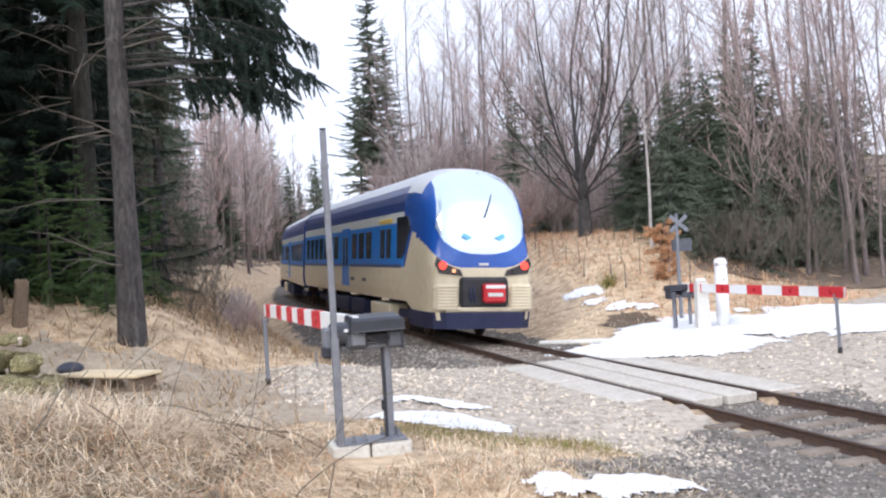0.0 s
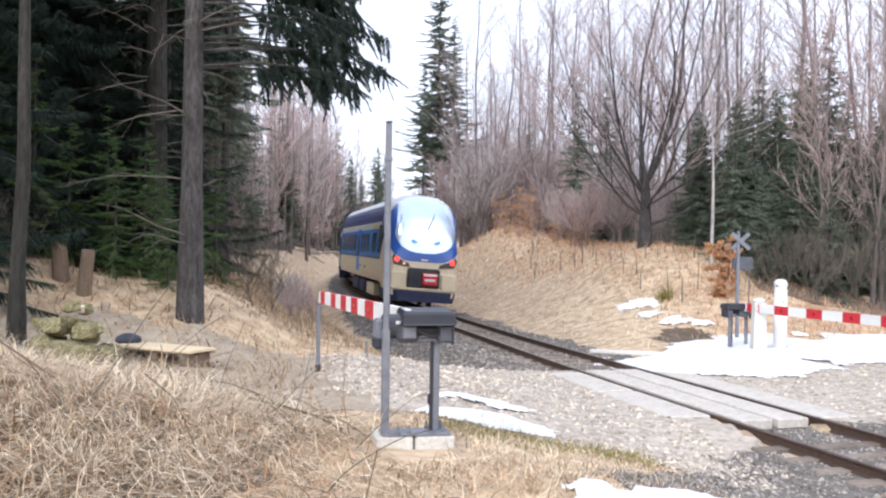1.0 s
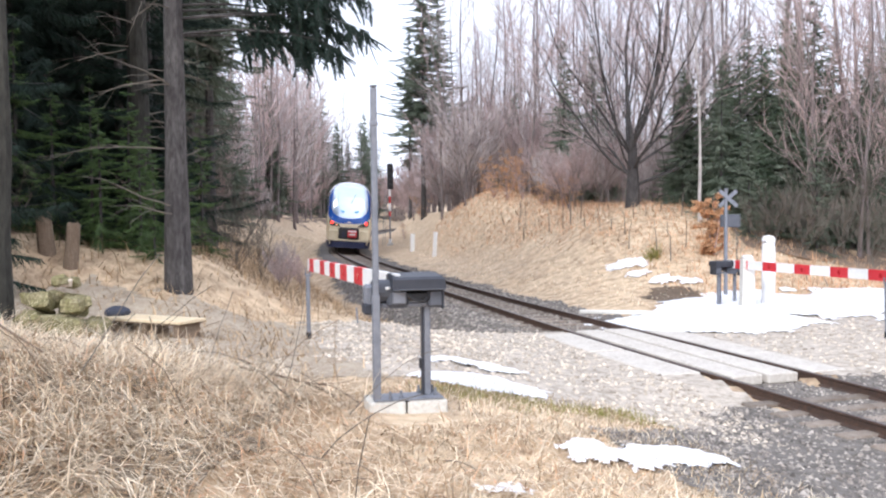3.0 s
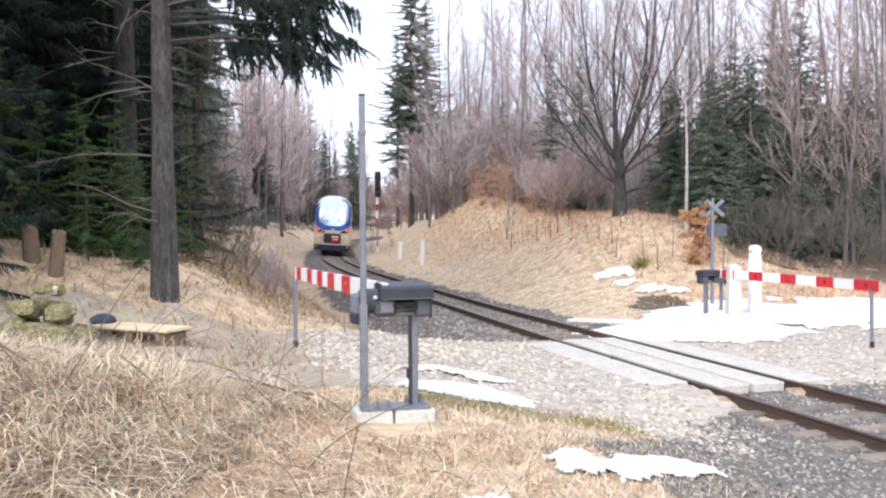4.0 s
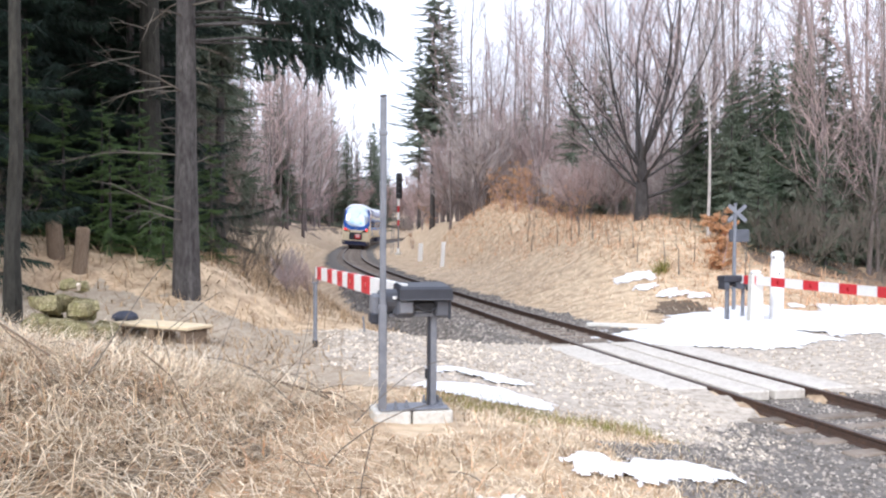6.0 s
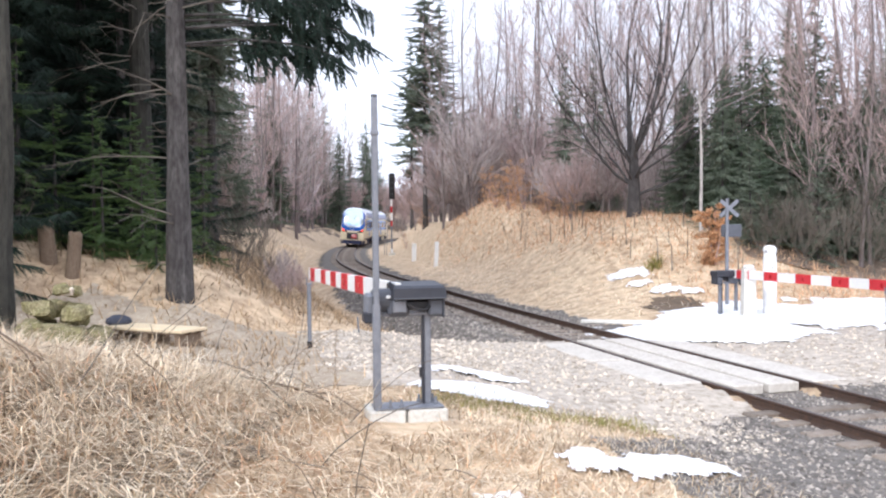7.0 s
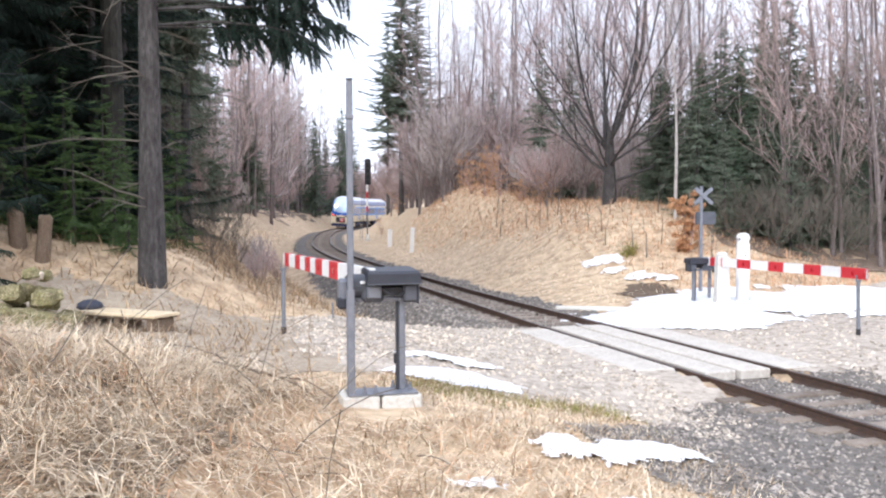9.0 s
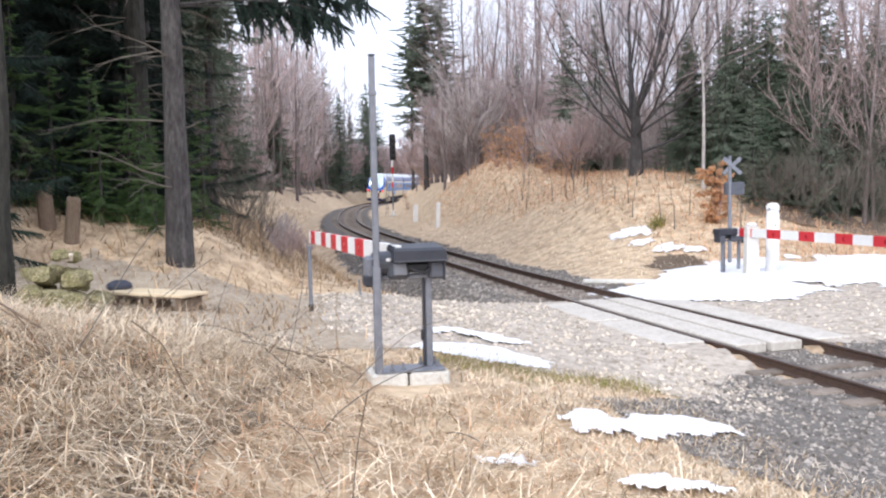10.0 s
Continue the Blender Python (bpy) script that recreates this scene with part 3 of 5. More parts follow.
barrier("lowered half barrier with red and white boom and tall galvanised mast", pose(-0.50, 9.72, 0.44, 0, 0, 13.0), 6.45, -0.14,
        [(1.62, 2.17), (2.70, 3.20), (3.64, 4.10), (4.60, 5.06), (5.75, 6.22)])
barrier("lowered half barrier with red and white boom beyond the rails", pose(7.15, 23.9, -0.24, 0, 0, 188.0), 6.3, 0.10,
        [(0.3, 0.9), (1.6, 2.2), (2.95, 3.55), (4.3, 4.9), (5.55, 6.3)], pole=False)


def boom_rest(label, x, y, zt, lean=0.0):
    zb = gz(x, y)
    r = thing("boom_rest", label, "support post", "boom rests", pose(x, y, zb))
    h = zt - zb
    part("post", Mesh().tube([(0, 0, -0.05), (lean, 0, h)], [0.035, 0.035], 10), GALV, r)
    part("foot_sleeve", Mesh().tube([(0, 0, -0.02), (0.0, 0, 0.13)], [0.045, 0.045], 10), BLACK, r)
    part("fork", Mesh().box((lean, 0, h), (0.09, 0.09, 0.04), 0.01).box((lean - 0.04, 0, h + 0.05), (0.012, 0.06, 0.12), 0.004).box((lean + 0.04, 0, h + 0.05), (0.012, 0.06, 0.12), 0.004), GALV, r)
    return r


boom_rest("thin galvanised post holding the end of the lowered boom", -2.42, 15.75, 1.53)
boom_rest("thin galvanised post holding the boom beyond the rails", 8.42, 17.9, 1.12, -0.02)

# thin frame in the ditch behind the boom
fr = thing("metal_stake", "thin pale metal stake with a low crossbar in the ditch", "stake", at=pose(-1.85, 18.2, 0.16))
part("stake", Mesh().tube([(0.05, 0, -0.1), (0, 0, 0.55)], [0.018, 0.018], 6), GALV, fr)
part("crossbar", Mesh().tube([(-0.35, 0, 0.03), (0.07, 0, 0.04)], [0.016, 0.016], 6), GALV, fr)

# ---- posts, signal, warning cross ----
def white_post(x, y, h, r, label, lean=0.0, square=False):
    z = gz(x, y) - 0.05
    p = thing("marker_post", label, "post", "white posts", pose(x, y, z, 0, lean, 0))
    if square:
        part("shaft", Mesh().box((0, 0, h / 2), (2 * r, 1.3 * r, h), 0.02), WHITE, p)
    else:
        part("shaft", Mesh().lathe((0, 0, 0), [(r, 0), (r * 1.01, h * 0.5), (r * 0.98, h * 0.84), (r * 0.9, h * 0.86), (r * 0.9, h * 0.9)], 20), WHITE, p, smooth=True)
        part("domed_cap", Mesh().lathe((0, 0, h * 0.9), [(r * 0.98, 0), (r * 1.0, h * 0.05), (r * 0.8, h * 0.085), (r * 0.3, h * 0.1)], 20), WHITE, p, smooth=True)
        part("eyelet", Mesh().box((0.01, -r, h * 0.70), (0.02, 0.03, 0.07), 0.006), MIDBOX, p)
        part("eyelet", Mesh().box((-r * 0.75, -r * 0.65, h * 0.92), (0.03, 0.03, 0.05), 0.006), MIDBOX, p)
    return p


white_post(8.05, 23.5, 1.87, 0.165, "stout white round post with a domed cap standing in the snow")
concrete_post = thing("concrete_post", "grey-white square concrete post in the snow", "post", "white posts", pose(7.42, 23.2, -0.05))
part("shaft", Mesh().loft([[(-0.17, -0.15, 0), (0.17, -0.15, 0), (0.17, 0.15, 0), (-0.17, 0.15, 0)], [(-0.14, -0.13, 1.38), (0.14, -0.13, 1.38), (0.14, 0.13, 1.38), (-0.14, 0.13, 1.38)]]), CONCRETE, concrete_post)
part("cap", Mesh().box((0, 0, 1.42), (0.24, 0.22, 0.09), 0.04), WHITE, concrete_post)
white_post(-0.92, 53.8, 1.52, 0.12, "white trackside marker post on the grass", 3, True)
white_post(-2.55, 62.5, 1.25, 0.15, "white trackside marker board on the grass", 2, True)

cr = thing("warning_cross", "level crossing warning cross seen from behind on a thin grey post", "road sign", at=pose(7.68, 25.9, -0.16))
part("post", Mesh().tube([(0, 0, -0.05), (0, 0, 3.3)], [0.055, 0.05], 10), GALV, cr)
for sgn in (-1, 1):
    part("cross_blade", Mesh().box((0, 0, 0), (0.66, 0.025, 0.11), 0.008), GALV, cr, "grey back of a cross blade", pose(0.06, -0.02 - 0.02 * sgn, 3.02, 0, sgn * 42, 0))
part("light_board", Mesh().box((0.14, 0.06, 2.40), (0.56, 0.10, 0.36), 0.03), MIDBOX, cr, "grey back of the warning light board")
part("shade_hood", Mesh().tube([(0.04, 0.10, 2.42), (0.04, 0.28, 2.42)], [0.11, 0.11], 12), DARKBOX, cr)
part("shade_hood", Mesh().tube([(0.28, 0.10, 2.42), (0.28, 0.28, 2.42)], [0.11, 0.11], 12), DARKBOX, cr)

sg = thing("railway_signal", "tall railway light signal with a red and white banded mast", "railway signal", at=pose(-5.0, 77.5, gz(-5.0, 77.5) - 0.1))
for z0, z1, r0, m in ((-0.2, 0.65, 0.11, WHITE), (0.65, 2.55, 0.06, GALV), (2.55, 3.0, 0.075, RED), (3.0, 3.65, 0.09, WHITE), (3.65, 4.2, 0.08, RED), (4.2, 4.9, 0.09, WHITE)):
    part("mast_band", Mesh().tube([(0, 0, z0), (0, 0, z1)], [r0, r0], 10), m, sg)
part("mast_foot", Mesh().box((0, 0, 0.1), (0.5, 0.5, 0.4), 0.03), CONCRETE, sg)
part("signal_head", Mesh().box((0.05, 0, 5.85), (0.50, 0.3, 2.15), 0.08), BLACK, sg, "black signal head")
for k in range(4):
    part("lamp_hood", Mesh().tube([(0.05, -0.14, 5.15 + 0.46 * k), (0.05, -0.42, 5.1 + 0.46 * k)], [0.13, 0.12], 12), BLACK, sg)
ladder = part("ladder", Mesh().tube([(-0.45, 0.1, 0.1), (-0.2, 0.1, 4.9)], [0.02, 0.02], 5).tube([(-0.65, 0.1, 0.1), (-0.4, 0.1, 4.9)], [0.02, 0.02], 5), GALV, sg)
for k in range(12):
    part("rung", Mesh().tube([(-0.45 + 0.0175 * k, 0.1, 0.4 + 0.38 * k), (-0.65 + 0.0175 * k, 0.1, 0.4 + 0.38 * k)], [0.012, 0.012], 5), GALV, ladder)

# ---- pallet with a board, bag, stumps, rubble ----
pz = gz(-4.95, 15.4) - 0.02
bench = thing("board_on_pallet", "fresh pale board lying on an old low pallet", "pallet", at=pose(-4.95, 15.45, pz, 0, 0, -27))
part("top_board", Mesh().box((0, 0, 0.27), (1.70, 0.60, 0.05), 0.008), PLANK, bench, "pale fresh pine board")
for x in (-0.7, 0, 0.7):
    part("bearer", Mesh().box((x, 0, 0.10), (0.12, 0.52, 0.22), 0.01), OLDWOOD, bench)
for y in (-0.22, 0.0, 0.22):
    part("slat", Mesh().box((0, y, 0.23), (1.62, 0.12, 0.03), 0.005), OLDWOOD, bench)
bag = thing("dark_bag", "small dark blue cloth bag lying on the board", "bag", at=pose(-5.72, 15.85, pz + 0.28, 0, 0, 20))
part("bag_body", Mesh().loft([[(r * 1.5 * math.cos(a), r * math.sin(a), z) for a in [k * math.pi / 7 for k in range(14)]] for r, z in ((0.11, 0.0), (0.15, 0.05), (0.13, 0.12), (0.07, 0.17), (0.02, 0.18))]), CLOTH, bag, smooth=True)
part("bag_flap", Mesh().box((0.12, -0.05, 0.09), (0.16, 0.12, 0.04), 0.015), CLOTH, bag)
for x, y, h, r, ln, lb in ((-7.66, 17.6, 0.85, 0.15, -4, "old weathered wooden stake stump"), (-7.15, 17.4, 0.9, 0.13, 5, "dark leaning wooden stake stump")):
    z = gz(x, y)
    st = thing("wooden_stump", lb, "stump", "old stakes", pose(x, y, z - 0.1, 0, ln, 30))
    part("stake", Mesh().loft([[(rr * math.cos(a), 0.7 * rr * math.sin(a), zz + 0.04 * math.sin(3 * a) * (zz > 0.5)) for a in [k * math.pi / 5 for k in range(10)]] for rr, zz in ((r * 1.1, 0), (r, h * 0.6), (r * 0.95, h), (r * 0.5, h + 0.02))]), OLDWOOD, st)


def rubble_block(seed, r):
    """A broken block: a box with uneven corners and worn edges."""
    q = random.Random(seed)
    sx, sy, sz = r * q.uniform(0.9, 1.5), r * q.uniform(0.7, 1.1), r * q.uniform(0.5, 0.9)
    rings = []
    for z, k in ((-1, 0.82), (-0.7, 1.0), (0.55, 0.97), (0.9, 0.7)):
        rings.append([(sx * k * math.cos(a) * w, sy * k * math.sin(a) * w, sz * (z + q.uniform(-0.12, 0.12)))
                      for a, w in [(math.pi / 4 * j + q.uniform(-0.15, 0.15), (1.0 if j % 2 else 1.3) * q.uniform(0.85, 1.1)) for j in range(8)]])
    return Mesh().loft(rings)


r_rb = random.Random(31)
for k in range(22):
    tier = 0 if k < 11 else 1 if k < 18 else 2
    r = r_rb.uniform(0.13, 0.24) * (1 - 0.12 * tier)
    x, y = -6.15 + r_rb.uniform(-0.62, 0.60) * (1 - 0.25 * tier), 14.55 + r_rb.uniform(-0.32, 0.32) * (1 - 0.25 * tier)
    pale = k == 20
    r = r * (0.6 if pale else 1)
    rb = tagged(part("rubble_block", rubble_block(k, r), STONE if pale else YELLOWGREEN), "pale broken lump of stone on the rubble pile" if pale else "mossy yellow-green broken block of a rubble pile", "rubble", "rubble pile")
    rb.matrix_basis = pose(x, y, gz(x, y) + 0.16 + 0.34 * tier, r_rb.uniform(-18, 18), r_rb.uniform(-18, 18), r_rb.uniform(0, 360))


# ---- the train ----
NOSE = [  # y, half width low, half width high, height of the roof
    (0.00, 1.20, 0.80, 2.15), (0.05, 1.27, 1.00, 2.50), (0.15, 1.33, 1.14, 2.95), (0.32, 1.38, 1.23, 3.38), (0.55, 1.41, 1.30, 3.72),
    (0.85, 1.43, 1.35, 4.00), (1.25, 1.44, 1.39, 4.19), (1.80, 1.44, 1.42, 4.29), (2.60, 1.44, 1.435, 4.34), (3.50, 1.44, 1.44, 4.34), (5.0, 1.44, 1.44, 4.34), (12.0, 1.44, 1.44, 4.34), (21.6, 1.44, 1.44, 4.34)]
ST = []
for n0, n1 in zip(NOSE, NOSE[1:]):
    cuts = 4 if n1[0] < 2 else 1
    for c in range(cuts):
        ST.append(tuple(p + (q - p) * c / cuts for p, q in zip(n0, n1)))
ST.append(NOSE[-1])
LOW_Z = [0.42, 0.80, 1.20, 1.55, 1.72]


def car_ring(y, wl, wh, top):
    pts = []
    sill = 0.45 + 0.37 * float(smooth(1.2, 2.6, y))
    for z in LOW_Z:
        pts.append((wl * (0.95 + 0.05 * min(1, (z - 0.42) / 0.5)), y, sill + (z - 0.42) * (1.72 - sill) / 1.30))
    up = []
    shoulder = 1.72 + (top - 1.72) * 0.56
    for z in np.linspace(1.80, shoulder, 6):
        k = (z - 1.72) / (shoulder - 1.72)
        up.append((wl + (wh - wl) * k ** 1.5 - 0.02 * k, y, float(z)))
    for k in range(1, 9):
        a = k / 8 * math.pi / 2
        up.append(((wh - 0.02) * math.cos(a) ** 0.75 if k < 8 else 0.0, y, shoulder + (top - shoulder) * math.sin(a) ** 0.9))
    half = pts + up
    return half + [(-x, yy, z) for x, yy, z in reversed(half[:-1])]


def rail_car(label):
    """One car; its cab end at local y = 0 looks to -y, the open end is at y = 21.6."""
    car = thing("rail_car", label, "train", "cars of the train")
    rings = [car_ring(*s) for s in ST]
    n = len(rings[0])
    mid = (n - 1) // 2
    groups = {"cream": Mesh(), "blue": Mesh(), "shell": Mesh(), "screen": Mesh(), "roof": Mesh(), "bright": Mesh(), "stripe": Mesh()}
    for i in range(len(rings) - 1):
        for k in range(n - 1):
            q = [rings[i][k], rings[i][k + 1], rings[i + 1][k + 1], rings[i + 1][k]]
            kk = min(k, n - 2 - k)
            y1 = ST[i + 1][0]
            if kk < 4:
                g = "cream"
            elif y1 <= 2.65:
                # The dome's top takes the paled roof colour for its sky reflection
                g = "roof" if kk >= 12 and y1 > 1.3 else "shell"
            elif kk <= 8:
                g = "bright" if y1 > 3.4 else "blue"
            elif kk == 9:
                g = "stripe" if y1 > 3.4 else "blue"
            elif kk <= 12:
                g = "blue"
            else:
                g = "roof"
            groups[g].add(q, [(0, 1, 2, 3)])
    groups["cream"].add(rings[0][:5] + rings[0][-5:], [(0, 1, 2, 3, 4, 5, 6, 7, 8, 9)])
    groups["shell"].add(rings[0][4:-4], [tuple(range(len(rings[0][4:-4])))])
    groups["blue"].add(rings[-1], [tuple(range(n))])
    # cut the windscreen out of the nose along clean edges
    bm = bmesh.new()
    bm.from_mesh(groups["shell"].mesh("nose", T_SHELL))
    bmesh.ops.remove_doubles(bm, verts=bm.verts, dist=0.001)
    def inside(x, z, a, b, zc, e):
        return z > zc or (abs(x) / a) ** e + ((zc - z) / b) ** e < 1.0

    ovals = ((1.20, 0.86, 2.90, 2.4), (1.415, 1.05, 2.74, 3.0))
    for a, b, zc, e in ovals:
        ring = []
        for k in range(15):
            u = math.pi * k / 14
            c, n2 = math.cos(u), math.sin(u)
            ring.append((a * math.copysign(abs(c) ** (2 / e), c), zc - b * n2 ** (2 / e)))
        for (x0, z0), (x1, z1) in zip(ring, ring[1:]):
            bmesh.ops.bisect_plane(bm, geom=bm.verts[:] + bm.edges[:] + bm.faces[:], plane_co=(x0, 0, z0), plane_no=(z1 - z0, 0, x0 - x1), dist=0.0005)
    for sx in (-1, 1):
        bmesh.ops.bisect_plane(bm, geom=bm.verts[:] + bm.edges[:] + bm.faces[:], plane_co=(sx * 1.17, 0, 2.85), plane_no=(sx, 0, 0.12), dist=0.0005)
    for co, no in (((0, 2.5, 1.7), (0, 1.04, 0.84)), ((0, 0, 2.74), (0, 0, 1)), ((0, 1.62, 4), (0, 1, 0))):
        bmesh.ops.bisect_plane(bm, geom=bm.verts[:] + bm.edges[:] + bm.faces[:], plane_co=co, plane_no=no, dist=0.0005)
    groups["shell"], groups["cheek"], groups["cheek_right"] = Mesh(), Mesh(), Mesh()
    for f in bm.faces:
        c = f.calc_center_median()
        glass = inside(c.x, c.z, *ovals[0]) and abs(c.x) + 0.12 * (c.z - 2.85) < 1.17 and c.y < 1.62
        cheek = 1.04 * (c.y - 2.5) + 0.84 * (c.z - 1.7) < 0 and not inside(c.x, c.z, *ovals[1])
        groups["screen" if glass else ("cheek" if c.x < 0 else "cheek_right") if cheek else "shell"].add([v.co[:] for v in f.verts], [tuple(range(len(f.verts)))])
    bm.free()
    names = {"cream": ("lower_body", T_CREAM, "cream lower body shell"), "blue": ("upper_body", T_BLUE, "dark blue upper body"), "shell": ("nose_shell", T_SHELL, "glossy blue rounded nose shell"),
             "cheek": ("nose_cheek", T_CREAM, "cream cheek beside the blue nose"), "cheek_right": ("nose_cheek", T_CREAM, "cream cheek beside the blue nose"), "screen": ("windscreen", T_SCREEN, "sloping windscreen with the sky's reflection put into its colour"), "roof": ("roof", T_ROOF, "grey roof paled as by the sky's reflection"), "bright": ("window_band", T_BRIGHT, "bright blue side band"), "stripe": ("side_stripe", T_STRIPE, "pale stripe above the windows")}
    obs = {}
    for g, (nm, mt, lb) in names.items():
        me = groups[g].mesh(nm, mt)
        bm = bmesh.new()
        bm.from_mesh(me)
        bmesh.ops.remove_doubles(bm, verts=bm.verts, dist=0.001)
        bmesh.ops.recalc_face_normals(bm, faces=bm.faces)
        for f in bm.faces:
            f.smooth = g in ("shell", "screen", "roof", "cheek", "cheek_right")
        bm.to_mesh(me)
        bm.free()
        obs[g] = part(nm, me, None, car, lb)
    # end face: grilles, coupler recess, lamps
    for sx in (-1, 1):
        gr = part("grille", Mesh().box((sx * 0.99, 0.04, 0.99), (0.66, 0.30, 0.68), 0.09), T_CREAM, car, "cream ribbed grille")
        for k in range(8):
            part("grille_rib", Mesh().box((sx * 0.97, -0.11, 0.73 + 0.075 * k), (0.54, 0.035, 0.045), 0.012), T_CREAM, gr)
        lamp = part("lamp_case", Mesh().loft([[(sx * x, y, z) for x, z in ((0.56, 1.52), (1.18, 1.58), (1.27, 1.80), (1.22, 1.96), (0.96, 1.78), (0.62, 1.66))] for y in (-0.05, 0.30)]), T_GLASS, car, "dark glossy lamp cluster")
        part("tail_lamp", Mesh().loft([[(sx * 1.09 + 0.10 * math.cos(a), y, 1.77 + 0.10 * math.sin(a)) for a in [k * math.pi / 8 for k in range(16)]] for y in (-0.075, 0.02)]), T_TAIL, lamp, "lit red tail lamp")
        part("white_lamp", Mesh().loft([[(sx * 0.80 + 0.05 * math.cos(a), y, 1.64 + 0.05 * math.sin(a)) for a in [k * math.pi / 8 for k in range(16)]] for y in (-0.08, 0.0)]), T_WARM if sx < 0 else T_GLASS, lamp)
        part("cyan_mark", Mesh().loft([[(sx * x, y, z) for x, z in ((0.30, 2.45), (0.52, 2.55), (0.58, 2.47), (0.44, 2.38))] for y in (0.0, 0.30)]), T_CYAN, car, "cyan patch at the windscreen's foot")
    # Solid block, no hollow: the recess's shade is painted as black
    part("coupler_recess_block", Mesh().box((0, 0.0, 1.12), (1.28, 0.24, 0.74), 0.07), BLACK, car, "solid black block carrying the coupler recess's shade as colour")
    cp = part("coupler_cover", Mesh().box((0.22, -0.18, 1.10), (0.58, 0.28, 0.46), 0.05), RED, car, "red coupler cover")
    part("cover_band", Mesh().box((0.22, -0.32, 1.26), (0.52, 0.03, 0.08), 0.01), WHITE, cp)
    part("cover_writing", Mesh().box((0.22, -0.325, 1.07), (0.40, 0.02, 0.09), 0.008), T_STRIPE, cp, "pale bar in place of writing")
    for x in (-0.28, -0.38):
        part("hose", Mesh().tube([(x, -0.08, 1.32), (x - 0.02, -0.16, 1.1), (x + 0.03, -0.12, 0.88)], [0.025] * 3, 6), T_UNDER, car)
    part("bumper_sill", Mesh().box((0, 0.02, 0.70), (2.1, 0.24, 0.12), 0.04), T_CREAM, car)
    part("skirt", Mesh().loft([[(x * k, y, z) for x, y in ((-1.41, 2.1), (-1.40, 0.75), (-1.30, 0.12), (-1.0, -0.10), (1.0, -0.10), (1.30, 0.12), (1.40, 0.75), (1.41, 2.1))] for k, z in ((0.97, 0.24), (1.01, 0.64))]), T_UNDER, car, "dark blue front skirt")
    for sx in (-1, 1):
        part("side_sill_line", Mesh().box((sx * 1.437, 12.2, 1.74), (0.012, 18.6, 0.09), 0.003), T_BLUE, car, "dark blue line under the window band")
    part("nose_writing", Mesh().box((0, -0.01, 1.80), (0.26, 0.05, 0.06), 0.01), T_STRIPE, car, "pale bar in place of a number")
    wiper = Mesh().tube([(0.06, 0.10, 2.95), (0.26, 0.30, 3.35), (0.34, 0.42, 3.55)], [0.02, 0.016, 0.01], 6)
    part("wiper", wiper, BLACK, car)
    # sides: windows, doors, cab window, underframe boxes
    for sx in (-1, 1):
        yw = [(4.2, 0.55), (5.0, 0.55), (6.9, 0.8), (8.1, 0.8), (9.3, 0.8), (12.9, 0.8), (14.1, 0.8), (15.3, 0.8), (16.5, 0.8), (17.7, 0.8), (18.9, 0.8), (20.1, 0.8)]
        for y, w in yw:
            part("side_window", Mesh().box((sx * 1.415, y + w / 2, 2.36), (0.07, w, 0.84), 0.02), T_GLASS, car, "dark side window")
        door = part("side_door", Mesh().box((sx * 1.42, 11.3, 2.02), (0.06, 1.35, 1.95), 0.02), T_BRIGHT, car, "bright blue passenger door")
        for y in (11.0, 11.6):
            part("door_window", Mesh().box((sx * 1.43, y, 2.2), (0.06, 0.42, 1.0), 0.03), T_GLASS, door)
        part("cab_side_window", Mesh().loft([[(sx * x, y, z) for y, z in ((2.75, 1.95), (3.4, 1.95), (3.4, 3.05), (2.2, 3.05), (1.9, 2.75))] for x in (1.37, 1.448)]), T_GLASS, car, "dark cab side window")
        part("yellow_band", Mesh().box((sx * 1.425, 4.9, 3.00), (0.05, 1.6, 0.13), 0.02), T_YELLOW, car, "yellow stripe over the windows")
        for y, l in ((6.0, 2.6), (9.5, 2.2), (12.5, 2.6)):
            part("underfloor_box", Mesh().box((sx * 1.05, y, 0.42), (0.6, l, 0.5), 0.04), T_CREAM if y == 6.0 else T_UNDER, car)
        for k, y in enumerate((8.0, 10.0)):
            part("side_writing", Mesh().box((sx * 1.437, y, 1.3), (0.012, 0.6, 0.11), 0.004), MIDBOX, car, "grey bar in place of writing")
    for yb in (3.6, 18.0):
        bg = part("bogie", Mesh().box((0, yb, 0.50), (2.0, 2.9, 0.22), 0.05).box((-1.05, yb, 0.55), (0.14, 3.0, 0.26), 0.05).box((1.05, yb, 0.55), (0.14, 3.0, 0.26), 0.05), T_UNDER, car, "dark bogie frame")
        for dy in (-1.1, 1.1):
            for sx in (-1, 1):
                ring = [(0.0, 0), (0.43, 0), (0.43, 0.10), (0.46, 0.11), (0.46, 0.135), (0.0, 0.135)]
                wl_ = Mesh().loft([[(sx * (0.70 + 0.135 - h), yb + dy + r * math.cos(a), 0.44 + r * math.sin(a)) for a in [k * math.pi / 10 for k in range(20)]] for r, h in ring[1:5]])
                part("wheel", wl_, RAIL_SIDE, bg)
    return car


car_rear = rail_car("blue and cream diesel rail car with lit red tail lamps")
car_front = rail_car("blue and cream leading rail car of the train")
# the leading car is turned round: its cab looks ahead
for o in car_front.children:
    o.matrix_basis = pose(0, 21.6, 0, 0, 0, 180)
# bodies widened and heightened to fit the camera's view
VIEW_SCALE = Matrix.Diagonal((1.05, 1, 1.09, 1))
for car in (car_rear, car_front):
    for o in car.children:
        o.matrix_basis = pose(0, 0, 0.10) @ VIEW_SCALE @ o.matrix_basis if not o.name.startswith("bogie") else o.matrix_basis
CARS = [(car_rear, 0.0), (car_front, 22.1)]


